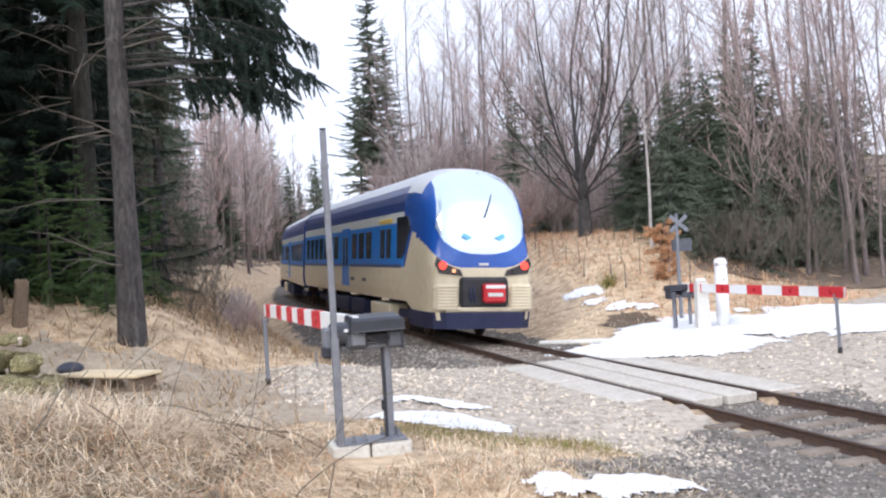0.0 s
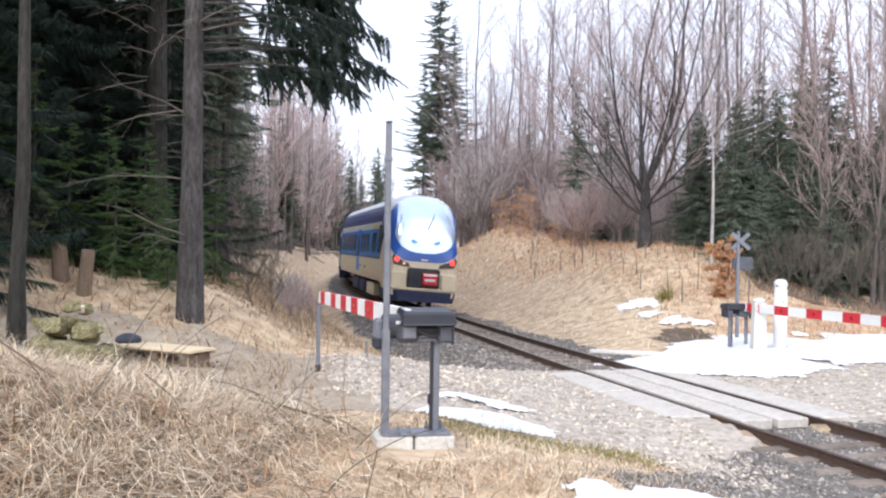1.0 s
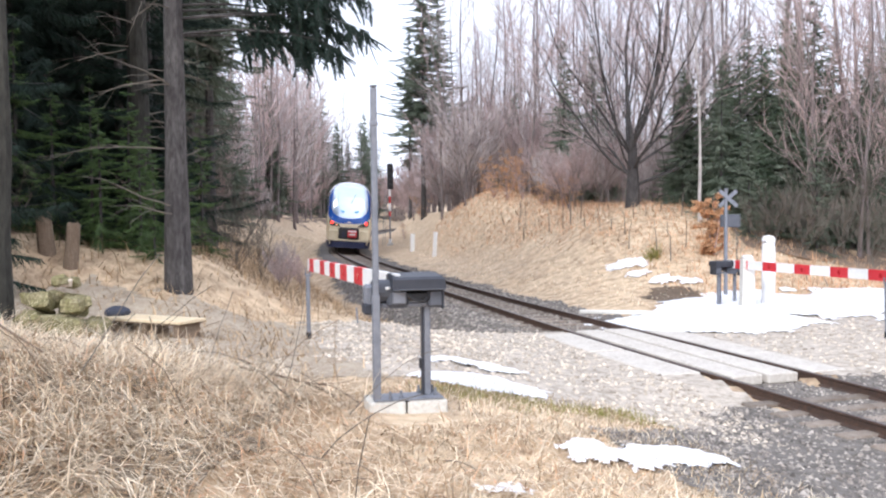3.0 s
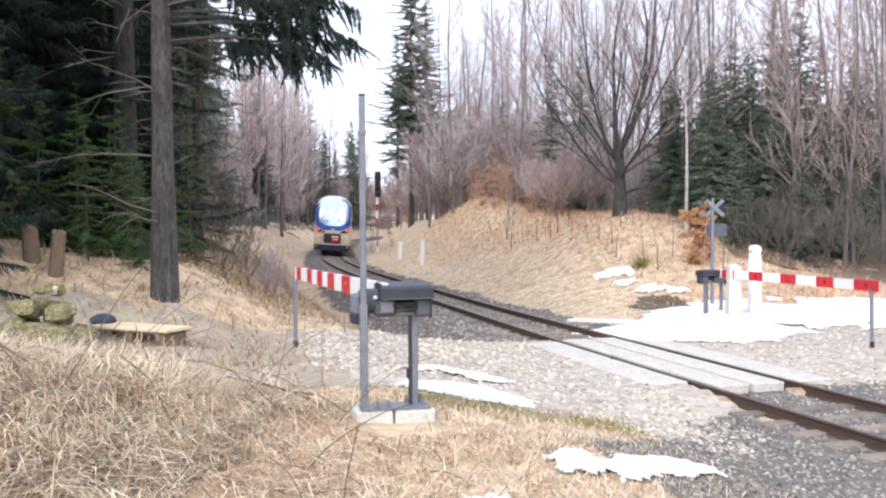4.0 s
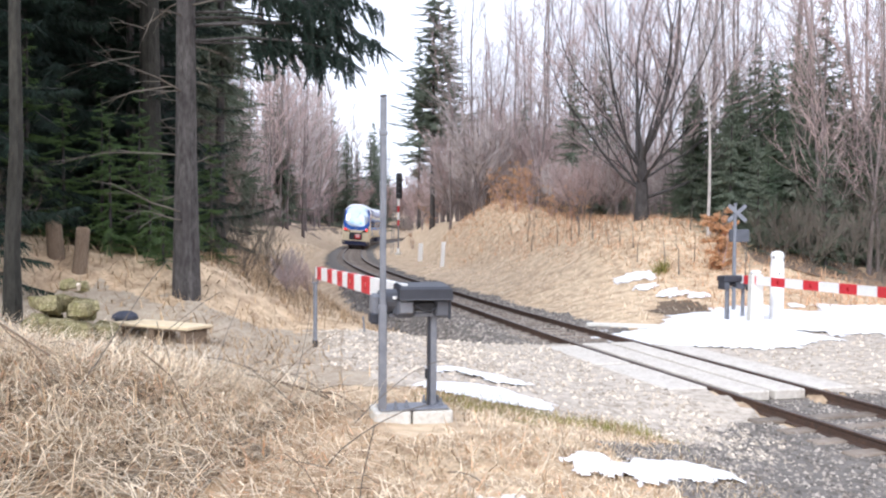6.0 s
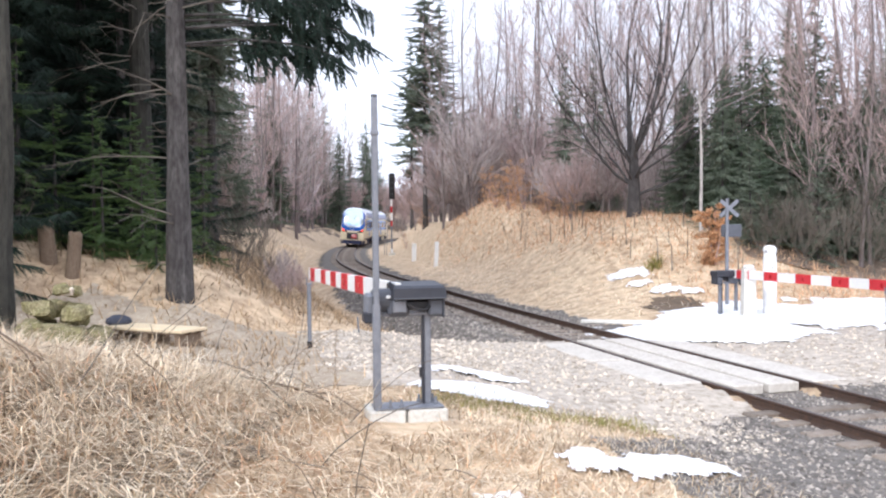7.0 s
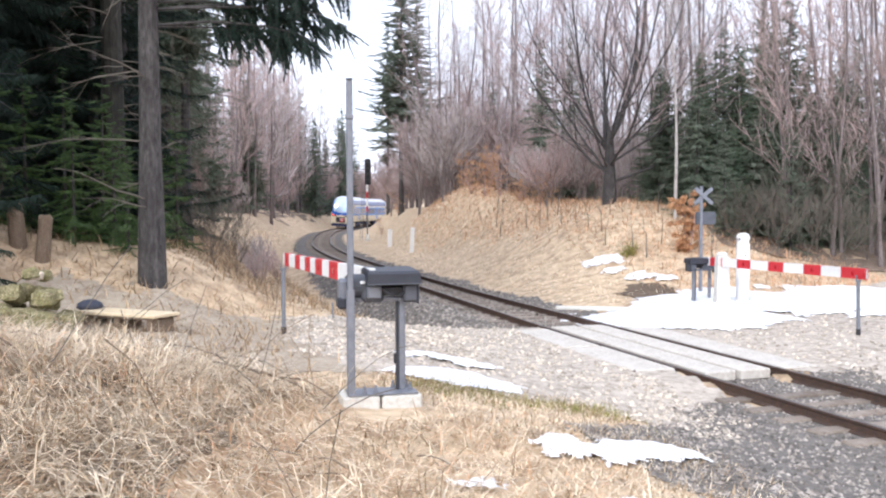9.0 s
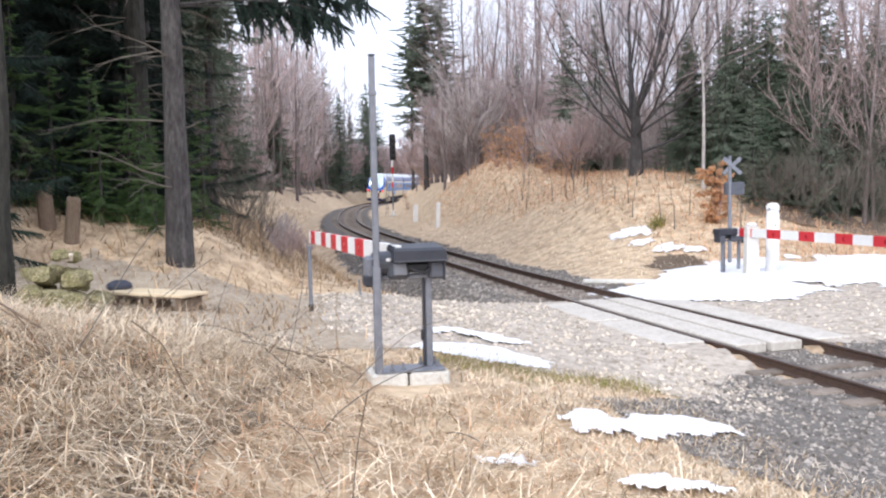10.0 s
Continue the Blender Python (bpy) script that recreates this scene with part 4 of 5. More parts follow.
def train_s(t):
    return 4.3 + 12.75 * t - 0.4 * math.exp(-4 * t) + 0.35 * math.exp(-((t - 0.9) / 0.5) ** 2)


# ---- trees ----
def limb(rng, start, way, length, r0, bend, n=5, droop=0.0, wild=0.25):
    """Points and radii of one crooked limb."""
    p, d = Vector(start), Vector(way).normalized()
    pts, rad = [p.copy()], [r0]
    for i in range(n):
        d = (d + Vector((rng.uniform(-wild, wild), rng.uniform(-wild, wild), rng.uniform(-wild, wild) + bend - droop * i / n))).normalized()
        p = p + d * (length / n)
        pts.append(p.copy())
        rad.append(max(r0 * (1 - 0.85 * (i + 1) / n), 0.004))
    return pts, rad


def at_along(pts, k):
    f = k * (len(pts) - 1)
    i = min(int(f), len(pts) - 2)
    return pts[i].lerp(pts[i + 1], f - i), (pts[i + 1] - pts[i]).normalized()


def bare_tree(seed, height, r0, stems=1, spread=0.5, density=1.0, bark=None, twig=None, clear=0.25, label="", name="bare_tree", fine=1.0, low=False):
    rng = random.Random(seed)
    bark, twig = bark or BARK_GREY, twig or TWIG
    tree = thing(name, label, "tree", "bare trees")
    trunk, limbs, twigs = Mesh(), Mesh(), Mesh()
    mains = []
    base_pts, base_rad = limb(rng, (0, 0, -0.3), (0, 0, 1), height * ((0.19 if low else 0.12) if stems > 1 else 0.95) + 0.3, r0, 0.08, 4 if stems > 1 else 9, wild=0.06 if stems == 1 else 0.05)
    if stems > 1:
        base_rad = [r0 * 1.25, r0, r0 * (0.85 if low else 1), r0 * (0.7 if low else 1), r0 * (0.5 if low else 1)]
        trunk.tube(base_pts, base_rad, 9)
        for k in range(stems):
            a = 2 * math.pi * (k + rng.uniform(-0.3, 0.3)) / stems
            w = Vector((math.cos(a) * spread, math.sin(a) * spread, 1))
            if low:
                q, _ = at_along(base_pts, 0.36 + 0.62 * k / stems)
                w = Vector((math.cos(a * 2.4), math.sin(a * 2.4), 0.35 + 1.2 * (k / stems) ** 1.5 + rng.uniform(0, 0.3)))
                p, r = limb(rng, q, w, height * (0.42 + 0.42 * k / stems) * rng.uniform(0.85, 1.1), r0 * rng.uniform(0.17, 0.27) + 0.02 * (k > stems - 4), 0.11, 9, wild=0.17)
                limbs.tube(p, r, 6)
                mains.append((p, height * 0.34, 0.15))
                continue
            p, r = limb(rng, base_pts[-1] - Vector((0, 0, rng.uniform(0, 0.5))), w, height * rng.uniform(0.75, 0.92), r0 * rng.uniform(0.24, 0.40), 0.06, 8, wild=0.2)
            limbs.tube(p, r, 6)
            mains.append((p, height * 0.42, 0.12))
    else:
        base_rad[0] *= 1.3
        trunk.tube(base_pts, base_rad, 8)
        mains.append((base_pts, height * 0.33, clear))
    for p, ln, c in mains:
        for k in range(int((22 if stems == 1 else 12) * density)):
            f = c + (1 - c) * (k + rng.random()) / (22 if stems == 1 else 12) / density
            q, d = at_along(p, min(f, 0.99))
            a = rng.uniform(0, 2 * math.pi)
            out = Vector((math.cos(a), math.sin(a), 0.35 + 0.5 * f + rng.uniform(-0.2, 0.3)))
            L = ln * (1.05 - 0.75 * f) * rng.uniform(0.6, 1.15)
            p2, r2 = limb(rng, q, out * 0.8 + d * 0.5, L, max(0.012 * height * 0.13 * (1.2 - f), 0.014), 0.10, 4, wild=0.22)
            limbs.tube(p2[::2], r2[::2], 3, False)
            nt = int(8 * density)
            for j in range(nt):
                q2, d2 = at_along(p2, min(0.15 + 0.85 * (j + rng.random()) / nt, 0.99))
                w2 = (d2 + Vector((rng.uniform(-1, 1), rng.uniform(-1, 1), rng.uniform(-0.5, 1.0))) * 0.75).normalized()
                l2 = L * rng.uniform(0.3, 0.6)
                m2 = q2 + w2 * l2 * 0.55
                e2 = m2 + (w2 + Vector((rng.uniform(-0.4, 0.4), rng.uniform(-0.4, 0.4), rng.uniform(0, 0.5)))).normalized() * l2 * 0.45
                sd = w2.orthogonal().normalized() * 0.011 * fine
                twigs.add([q2 - sd, q2 + sd, m2 + sd * 0.7, m2 - sd * 0.7, e2], [(0, 1, 2, 3), (3, 2, 4)])
                for i3 in range(4):
                    f3 = 0.1 + 0.22 * i3
                    q3 = q2.lerp(m2, f3 / 0.55) if f3 < 0.55 else m2.lerp(e2, (f3 - 0.55) / 0.45)
                    w3 = (w2 + Vector((rng.uniform(-1, 1), rng.uniform(-1, 1), rng.uniform(-0.4, 1.0))) * 0.8).normalized()
                    e3 = q3 + w3 * L * rng.uniform(0.12, 0.28)
                    sd = w3.orthogonal().normalized() * 0.0075 * fine
                    twigs.add([q3 - sd, q3 + sd, e3], [(0, 1, 2)])
    part("trunk", trunk, bark, tree)
    part("branchwork", limbs, bark, tree, "crooked bare branchwork")["kind"] = "stuff"
    part("twig_crown", twigs, twig, tree, "haze of fine bare twigs")["kind"] = "stuff"
    return tree


def spray(shape, rng, pts, width, step, size, droop):
    """Needle sprays hanging along a limb: slim leaves of three corners."""
    L = sum((pts[i + 1] - pts[i]).length for i in range(len(pts) - 1))
    n = max(3, int(L / step))
    for k in range(n):
        f = (k + rng.random()) / n
        q, d = at_along(pts, min(f, 0.99))
        side = d.cross(Vector((0, 0, 1)))
        side = side.normalized() if side.length > 0.01 else Vector((1, 0, 0))
        for s in (-1, 1):
            w = (side * s * rng.uniform(0.5, 1.0) + d * rng.uniform(0.2, 0.8) + Vector((0, 0, -droop * rng.uniform(0.3, 1.3)))).normalized()
            ln = width * (1.1 - 0.8 * f) * rng.uniform(0.5, 1.15)
            e = q + w * ln
            t = w.cross(Vector((rng.uniform(-1, 1), rng.uniform(-1, 1), rng.uniform(-1, 1)))).normalized() * size * rng.uniform(0.7, 1.3)
            shape.add([q + t, q - t, e], [(0, 1, 2)])


def spruce(seed, height, r0, clear=0.1, reach=0.2, density=1.0, needle=None, droop=0.6, label="", dead=0, size=0.05, name="spruce", step=0.15, bark=None):
    rng = random.Random(seed)
    tree = thing(name, label, "tree", "spruces")
    trunk, crown, sticks = Mesh(), Mesh(), Mesh()
    pts = [Vector((0.02 * height * math.sin(seed) * k * k / 64, 0, -0.3 + (height + 0.3) * k / 8)) for k in range(9)]
    rad = [r0 * (1.25 if k == 0 else 1 - 0.93 * k / 8) for k in range(9)]
    trunk.tube(pts, rad, 10)
    part("trunk", trunk, bark or BARK, tree, "dark scaly spruce trunk")
    whorls = int(height * 2.2 * density)
    for k in range(whorls):
        f = clear + (1 - clear) * (k + rng.random()) / whorls
        z = f * height
        L = height * reach * (1 - f) ** 0.8 * rng.uniform(0.65, 1.15) + 0.12
        for j in range(5):
            a = rng.uniform(0, 2 * math.pi)
            zj = z + rng.uniform(-0.9, 0.9) * height / whorls
            p, r = limb(rng, (pts[min(8, int(f * 8))].x, 0, zj), (math.cos(a), math.sin(a), rng.uniform(-0.15, 0.4) - 0.35 * (1 - f)), L * rng.uniform(0.7, 1.15), 0.012 + 0.006 * L, 0.0, 4, 0.12, 0.1)
            p = [Vector(q) for q in p]
            p[-1].z += 0.08 * L
            sd = Vector((-math.sin(a), math.cos(a), 0.4)) * r[0]
            sticks.add([p[0] - sd, p[0] + sd, p[2] + sd * 0.6, p[2] - sd * 0.6, p[4]], [(0, 1, 2, 3), (3, 2, 4)])
            spray(crown, rng, p, 0.22 + 0.20 * L, step, size, droop)
    for k in range(dead):
        z = height * clear * rng.uniform(0.12, 1.0)
        a = rng.uniform(0, 2 * math.pi)
        p, r = limb(rng, (0, 0, z), (math.cos(a), math.sin(a), rng.uniform(-0.1, 0.25)), rng.uniform(0.4, 2.6), 0.022, 0.0, 5, 0.1, 0.16)
        sticks.tube(p, r, 4, False)
        for _ in range(4):
            q, d = at_along(p, rng.uniform(0.3, 0.95))
            p2, r2 = limb(rng, q, d + Vector((rng.uniform(-1, 1), rng.uniform(-1, 1), rng.uniform(-0.7, 0.4))), rng.uniform(0.2, 0.8), 0.008, 0.0, 3, 0.2, 0.2)
            sticks.tube(p2, r2, 3, False)
    part("branchwork", sticks, DEADTWIG if dead else BARK, tree, "grey bare branchwork")["kind"] = "stuff"
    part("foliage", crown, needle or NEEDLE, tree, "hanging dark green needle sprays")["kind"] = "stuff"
    return tree


def put(ob, x, y, turn=0.0, size=1.0, sink=0.05):
    ob.matrix_basis = pose(x, y, gz(x, y) - sink, 0, 0, turn) @ Matrix.Diagonal((size, size, size, 1))
    return ob


def again(ob, x, y, turn=0.0, size=1.0, sink=0.05):
    c = copy_thing(ob, pose(x, y, gz(x, y) - sink, 0, 0, turn))
    c.matrix_basis = pose(x, y, gz(x, y) - sink, 0, 0, turn) @ Matrix.Diagonal((size, size, size, 1))
    return c


# the near spruces beside the heap
big = put(spruce(3, 24, 0.225, clear=0.42, reach=0.17, dead=26, label="tall spruce with a thick bare grey trunk"), -5.17, 17.6, 10)
put(spruce(4, 23, 0.29, clear=0.30, reach=0.17, dead=34, bark=BARK_SHADED, label="tall spruce with shade-darkened trunk and dead lower branches"), -7.15, 21.5, 60)
lean = put(bare_tree(5, 15, 0.135, spread=0.3, density=0.5, bark=BARK_SHADED, twig=DEADTWIG, label="slim leaning tree with greenish bark darkened for wood shade", clear=0.35), -7.12, 14.7, 40)

# the long drooping bough that hangs over the track's view
bough = Mesh()
rod = Mesh()
rng_b = random.Random(12)
for k in range(22):
    p, r = limb(rng_b, (0.1, 0, 7.1 - 0.115 * k + rng_b.uniform(-0.2, 0.2)), (1, rng_b.uniform(-0.3, 0.3), 0.10), rng_b.uniform(2.3, 3.4) + (0.35 if 12 < k < 20 else 0), 0.03, 0.0, 6, 0.20, 0.08)
    rod.tube(p, r, 5)
    for j in range(34):
        q, d = at_along(p, 0.99 - 0.55 * rng_b.random() ** 1.3)
        p2, r2 = limb(rng_b, q, d * 0.5 + Vector((rng_b.uniform(-0.6, 0.6), rng_b.uniform(-0.6, 0.6), -0.8)), rng_b.uniform(0.25, 0.8), 0.006, 0, 3, 0.15, 0.22)
        rod.tube(p2, r2, 3, False)
        spray(bough, rng_b, p2, 0.17, 0.012, 0.011, 0.6)
part("hanging_bough", rod, BARK, big, "drooping bough")["kind"] = "stuff"
part("bough_foliage", bough, NEEDLE, big, "curtain of hanging needles in the shade-darkened green")["kind"] = "stuff"

near_spruce = [spruce(25 + k, 16 + 3 * k, 0.2, clear=0.03, reach=0.19, label="dense spruce beside the path, needles darkened for wood shade", size=0.013, step=0.021, droop=0.9, density=1.0) for k in range(2)]
far_spruce = [spruce(20 + k, 17 + 2 * k, 0.2, clear=0.03, reach=0.18, label="green spruce in the wood edge, needles darkened for wood shade", size=0.036, step=0.06) for k in range(3)]
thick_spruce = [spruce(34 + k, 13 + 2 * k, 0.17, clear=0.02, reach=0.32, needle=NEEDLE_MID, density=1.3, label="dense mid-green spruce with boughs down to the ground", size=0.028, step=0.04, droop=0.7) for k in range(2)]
bright_spruce = spruce(31, 7, 0.10, clear=0.02, reach=0.26, needle=NEEDLE_BRIGHT, label="small bright green spruce standing in for lit low boughs", size=0.014, step=0.025)
pale_spruce = [spruce(40 + k, 15 + 2 * k, 0.17, clear=0.04, reach=0.23, needle=NEEDLE_FAR, density=1.0, label="spruce beyond the bank, its needles greyed and paled as by haze", size=0.045, step=0.075, droop=0.9) for k in range(2)]
bare = [bare_tree(50 + k, 15 + 1.5 * k, 0.105, density=0.95, label="slim leafless tree in the wood", clear=0.15, twig=TWIG if k % 2 else TWIG_RED, fine=1.3) for k in range(4)]
brush = [bare_tree(60 + k, 5.0, 0.05, stems=7, spread=0.5, density=0.9, label="leafless brushwood with reddish twigs", twig=TWIG_RED if k else TWIG, name="bare_shrub", fine=1.2) for k in range(2)]
grand = put(bare_tree(70, 15.5, 0.27, stems=16, density=1.15, label="large old leafless tree with many spreading stems", bark=BARK, twig=TWIG_RED, fine=1.1, low=True), 7.25, 37.0, 20)
far_bare = [bare_tree(80 + k, 17 + 2 * k, 0.13, density=0.85, label="distant leafless tree at the end of the cutting", clear=0.12, twig=TWIG_RED if k else TWIG, fine=3.2) for k in range(2)]
far_brush = [bare_tree(86, 6.0, 0.07, stems=7, spread=0.5, density=0.8, label="distant leafless undergrowth of reddish twigs", name="bare_shrub", twig=TWIG_RED, fine=3.2)]
birch = put(bare_tree(71, 13, 0.10, density=0.8, bark=BIRCH, label="slim leafless birch with white bark", clear=0.4), 9.25, 34.4, 0, 0.7)

rng = random.Random(7)
used = {}


def stand(kinds, x, y, size, turn=None):
    ob = rng.choice(kinds)
    t = rng.uniform(0, 360) if turn is None else turn
    if ob.name in used:
        return again(ob, x, y, t, size)
    used[ob.name] = 1
    return put(ob, x, y, t, size)


def by_the_line(x, y):
    """True on the track and on the open ground inside its bend."""
    ss, dd = track_place(np.array([x]), np.array([y]))
    return -7 < dd[0] < 14 and ss[0] < 190


# spruce wood on the camera's side of the track, its shade put into the needles
for row, (a0, step, sc) in enumerate(((11.0, 3.0, 0.8), (13.5, 2.8, 1.0), (17.0, 4.4, 1.15))):
    s = -3.0 + row
    while s < 70:
        off = a0 + rng.uniform(-1, 1) + (2.6 if s > 10 else 0) + (1.2 if s > 40 else 0)
        x, y = beside_track(s, -off)
        if not (row == 0 and s < 3):
            stand(near_spruce if s < 14 and row < 2 else far_spruce if s < 34 or rng.random() < 0.4 else pale_spruce, x, y, sc * rng.uniform(0.75, 1.15))
        s += step * rng.uniform(0.7, 1.4)
# small trees added in place of the big spruces' low lit boughs
for x, y, sz in ((-7.4, 19.2, 0.5), (-8.6, 18.4, 0.6), (-6.6, 20.4, 0.42), (-9.8, 17.0, 0.7), (-6.0, 22.5, 0.5), (-10.5, 20, 0.9), (-5.6, 19.4, 0.34), (-6.3, 18.9, 0.38), (-7.0, 18.6, 0.40), (-6.7, 19.4, 0.5), (-5.9, 18.5, 0.30), (-8.2, 19.2, 0.5), (-9.3, 18.2, 0.55)):
    stand([bright_spruce], x, y, sz)
for x, y, sz in ((-9.2, 19.5, 0.9), (-11.5, 22.0, 1.0), (-9.5, 24.0, 1.0), (-12.5, 18.5, 1.0), (-12.2, 20.5, 1.1), (-8.2, 26.0, 0.9), (-10.4, 27.0, 1.1), (-14, 23.5, 1.1), (-7.6, 23.6, 0.8)):
    stand(near_spruce, x, y, sz)
dead_brush = bare_tree(66, 4.5, 0.05, stems=6, spread=0.7, density=0.9, label="dead brown-twigged undergrowth at the wood edge", twig=DEADTWIG, bark=DEADTWIG, name="bare_shrub", fine=0.7)
for x, y, sz in ((-8.4, 17.4, 0.4), (-5.0, 22.0, 0.4), (-4.9, 24, 0.4), (-6.0, 26, 0.6)):
    stand([dead_brush], x, y, sz)
for x, y, sz in ((-4.7, 25.5, 0.28), (-4.3, 24.2, 0.24), (-5.0, 27, 0.3), (-4.2, 26.2, 0.22)):
    stand(brush, x, y, sz)
for k in range(16):
    s = rng.uniform(12, 42)
    x, y = beside_track(s, -rng.uniform(9.5, 14))
    stand(brush, x, y, rng.uniform(0.6, 0.9))
for k in range(26):
    s = rng.uniform(28, 85)
    x, y = beside_track(s, -rng.uniform(8.5, 16))
    stand(bare + brush, x, y, rng.uniform(0.6, 0.95))

# mixed wood beyond the bank
for k in range(80):
    s, d = rng.uniform(8, 95), 8.5 + 26 * rng.random() ** 1.3
    if s < 34:
        d += 4.5
    x, y = beside_track(s, d)
    stand(bare, x, y, rng.uniform(0.75, 1.25))
for k in range(26):
    s, d = rng.uniform(14, 95), 15 + 24 * rng.random()
    x, y = beside_track(s, d)
    stand(pale_spruce, x, y, rng.uniform(0.3, 0.55))
for k in range(30):
    s, d = rng.uniform(17, 80), rng.uniform(9.5, 15)
    x, y = beside_track(s, d)
    stand(brush, x, y, rng.uniform(0.6, 1.0))
for k in range(30):
    s, d = rng.uniform(22, 110), rng.uniform(17, 36)
    x, y = beside_track(s, d)
    stand(brush, x, y, rng.uniform(1.0, 1.5))
# wood along and across the end of the curve
for k in range(120):
    y = rng.uniform(62, 135)
    x = y * rng.uniform(-0.27, -0.035)
    ss, dd = track_place(np.array([x]), np.array([y]))
    if abs(dd[0]) < 8.5 or (dd[0] > 0 and ss[0] < 84):
        continue
    stand(far_bare if rng.random() < 0.72 else pale_spruce, x, y, rng.uniform(0.65, 1.15))
for k in range(40):
    y = rng.uniform(105, 150)
    x = y * rng.uniform(-0.2, 0.03)
    if abs(track_place(np.array([x]), np.array([y]))[1][0]) < 7.5:
        continue
    stand(far_brush, x, y, rng.uniform(0.9, 1.4))
for k in range(46):
    s, d = rng.uniform(70, 120), rng.uniform(8, 26)
    x, y = beside_track(s, d)
    stand(far_bare if k % 3 else far_brush, x, y, rng.uniform(0.55, 0.95))
for k in range(110):
    y = rng.uniform(138, 200)
    x = y * rng.uniform(-0.22, 0.0)
    ss, dd = track_place(np.array([x]), np.array([y]))
    if dd[0] > -8 and y < 190 or by_the_line(x, y):
        continue
    stand(far_bare if k % 3 else far_brush, x, y, rng.uniform(0.9, 1.35))
for k in range(24):
    y = rng.uniform(150, 195)
    x = y * rng.uniform(-0.17, -0.03)
    if not by_the_line(x, y):
        stand(pale_spruce, x, y, 1.4 * rng.uniform(0.5, 0.95))
for k in range(26):
    y = rng.uniform(170, 205)
    x = y * rng.uniform(-0.20, -0.02)
    if not by_the_line(x, y):
        stand(far_brush, x, y, rng.uniform(1.1, 1.7))
for x, y, sz in ((-20.5, 168, 0.8), (-22.4, 172, 0.9), (-19.0, 175, 0.85)):
    stand(pale_spruce, x, y, sz)
pine = spruce(97, 21, 0.20, clear=0.34, reach=0.22, needle=NEEDLE_FAR, density=0.85, droop=0.3, label="tall pine-like conifer with a bare lower trunk and a loose crown", size=0.045, step=0.045, dead=26, name="pine")
put(pine, -2.35, 84, 40, 1.2)
again(pine, -0.9, 90, 150, 1.05)
again(pine, -4.4, 104, 260, 1.0)
for x, y, sz in ((-3.6, 93, 1.0), (-2.6, 96, 1.1), (-1.5, 88, 0.9)):
    stand(far_brush, x, y, sz)
# the brown thicket above the mound
for k in range(46):
    y = rng.uniform(60, 84)
    stand(bare if k % 4 == 0 else brush, y * rng.uniform(-0.012, 0.125), y, rng.uniform(0.8, 1.1) if k % 4 == 0 else rng.uniform(1.1, 1.8))
for k in range(20):
    y = rng.uniform(42, 60)
    stand(brush, y * rng.uniform(0.10, 0.26), y, rng.uniform(0.5, 0.85))
for k in range(24):
    y = rng.uniform(96, 132)
    x = y * rng.uniform(-0.215, -0.10)
    if track_place(np.array([x]), np.array([y]))[1][0] < -6.5 or y > 128:
        stand(far_bare, x, y, rng.uniform(1.05, 1.45))
tall_spruce = [spruce(44 + k, 20 + 2 * k, 0.19, clear=0.27, reach=0.15, needle=NEEDLE_FAR, density=0.9, label="tall spruce with haze-paled needles and dead lower branches", size=0.028, step=0.04, droop=0.8, dead=40) for k in range(2)]
for x, y, sz in ((-8.6, 27.5, 0.85), (-9.4, 32, 0.95), (-10.6, 37, 1.0), (-11.6, 42, 1.0), (-13.2, 47, 1.05), (-14.4, 54, 1.0), (-16.4, 60, 1.1), (-8.9, 30, 0.7), (-8.1, 31.5, 0.95)):
    stand(tall_spruce, x, y, sz)
for k in range(30):
    y = rng.uniform(138, 172)
    x = y * rng.uniform(-0.205, -0.055)
    if not by_the_line(x, y):
        stand(far_bare, x, y, rng.uniform(1.2, 1.6))
for x, y, sz in ((6.4, 52, 0.55), (8.6, 56, 0.6), (4.6, 66, 0.6)):
    stand(pale_spruce, x, y, sz)
# brushwood that closes the view at the end of the bend
for k in range(12):
    y = rng.uniform(205, 225)
    x = y * (-0.080 + 0.0035 * k)
    if abs(track_place(np.array([x]), np.array([y]))[1][0]) > 5:
        stand(far_brush, x, y, rng.uniform(1.2, 1.6))
# green spruces and slim trees on the far side of the road
for k in range(9):
    stand(bare, 13.2 + 0.62 * k + rng.uniform(-0.3, 0.3), rng.uniform(33, 36.5), rng.uniform(0.6, 0.85))
for x, y, sz in ((10.9, 36.4, 0.40), (12.5, 37.4, 0.48), (14.4, 38.6, 0.64), (9.9, 38.2, 0.36), (16.4, 40, 0.55), (12.0, 40.5, 0.5), (18.6, 41.5, 0.5), (13.2, 35.4, 0.32), (20.6, 43, 0.55), (11.6, 35.0, 0.3), (15.4, 36.6, 0.4), (10.2, 40.5, 0.42), (13.4, 39.4, 0.52), (17.6, 38.6, 0.46), (11.4, 38.6, 0.44), (14.9, 41.5, 0.6)):
    stand(thick_spruce, x, y, sz)
for x, y, sz in ((10.2, 35, 0.38), (11.4, 36.5, 0.45), (12.9, 35.5, 0.42), (14.6, 37.5, 0.62), (17.5, 39, 0.5), (9.4, 37.5, 0.34), (19.5, 42, 0.6), (13.4, 34.0, 0.34), (10.8, 33.6, 0.28), (15.8, 36, 0.42), (12.2, 38.2, 0.46), (16.6, 37.2, 0.4), (20.8, 41, 0.5)):
    stand(pale_spruce, x, y, sz)
for k in range(28):
    x = rng.uniform(12, 34)
    stand(bare, x, rng.uniform(32, 56), rng.uniform(0.8, 1.2))
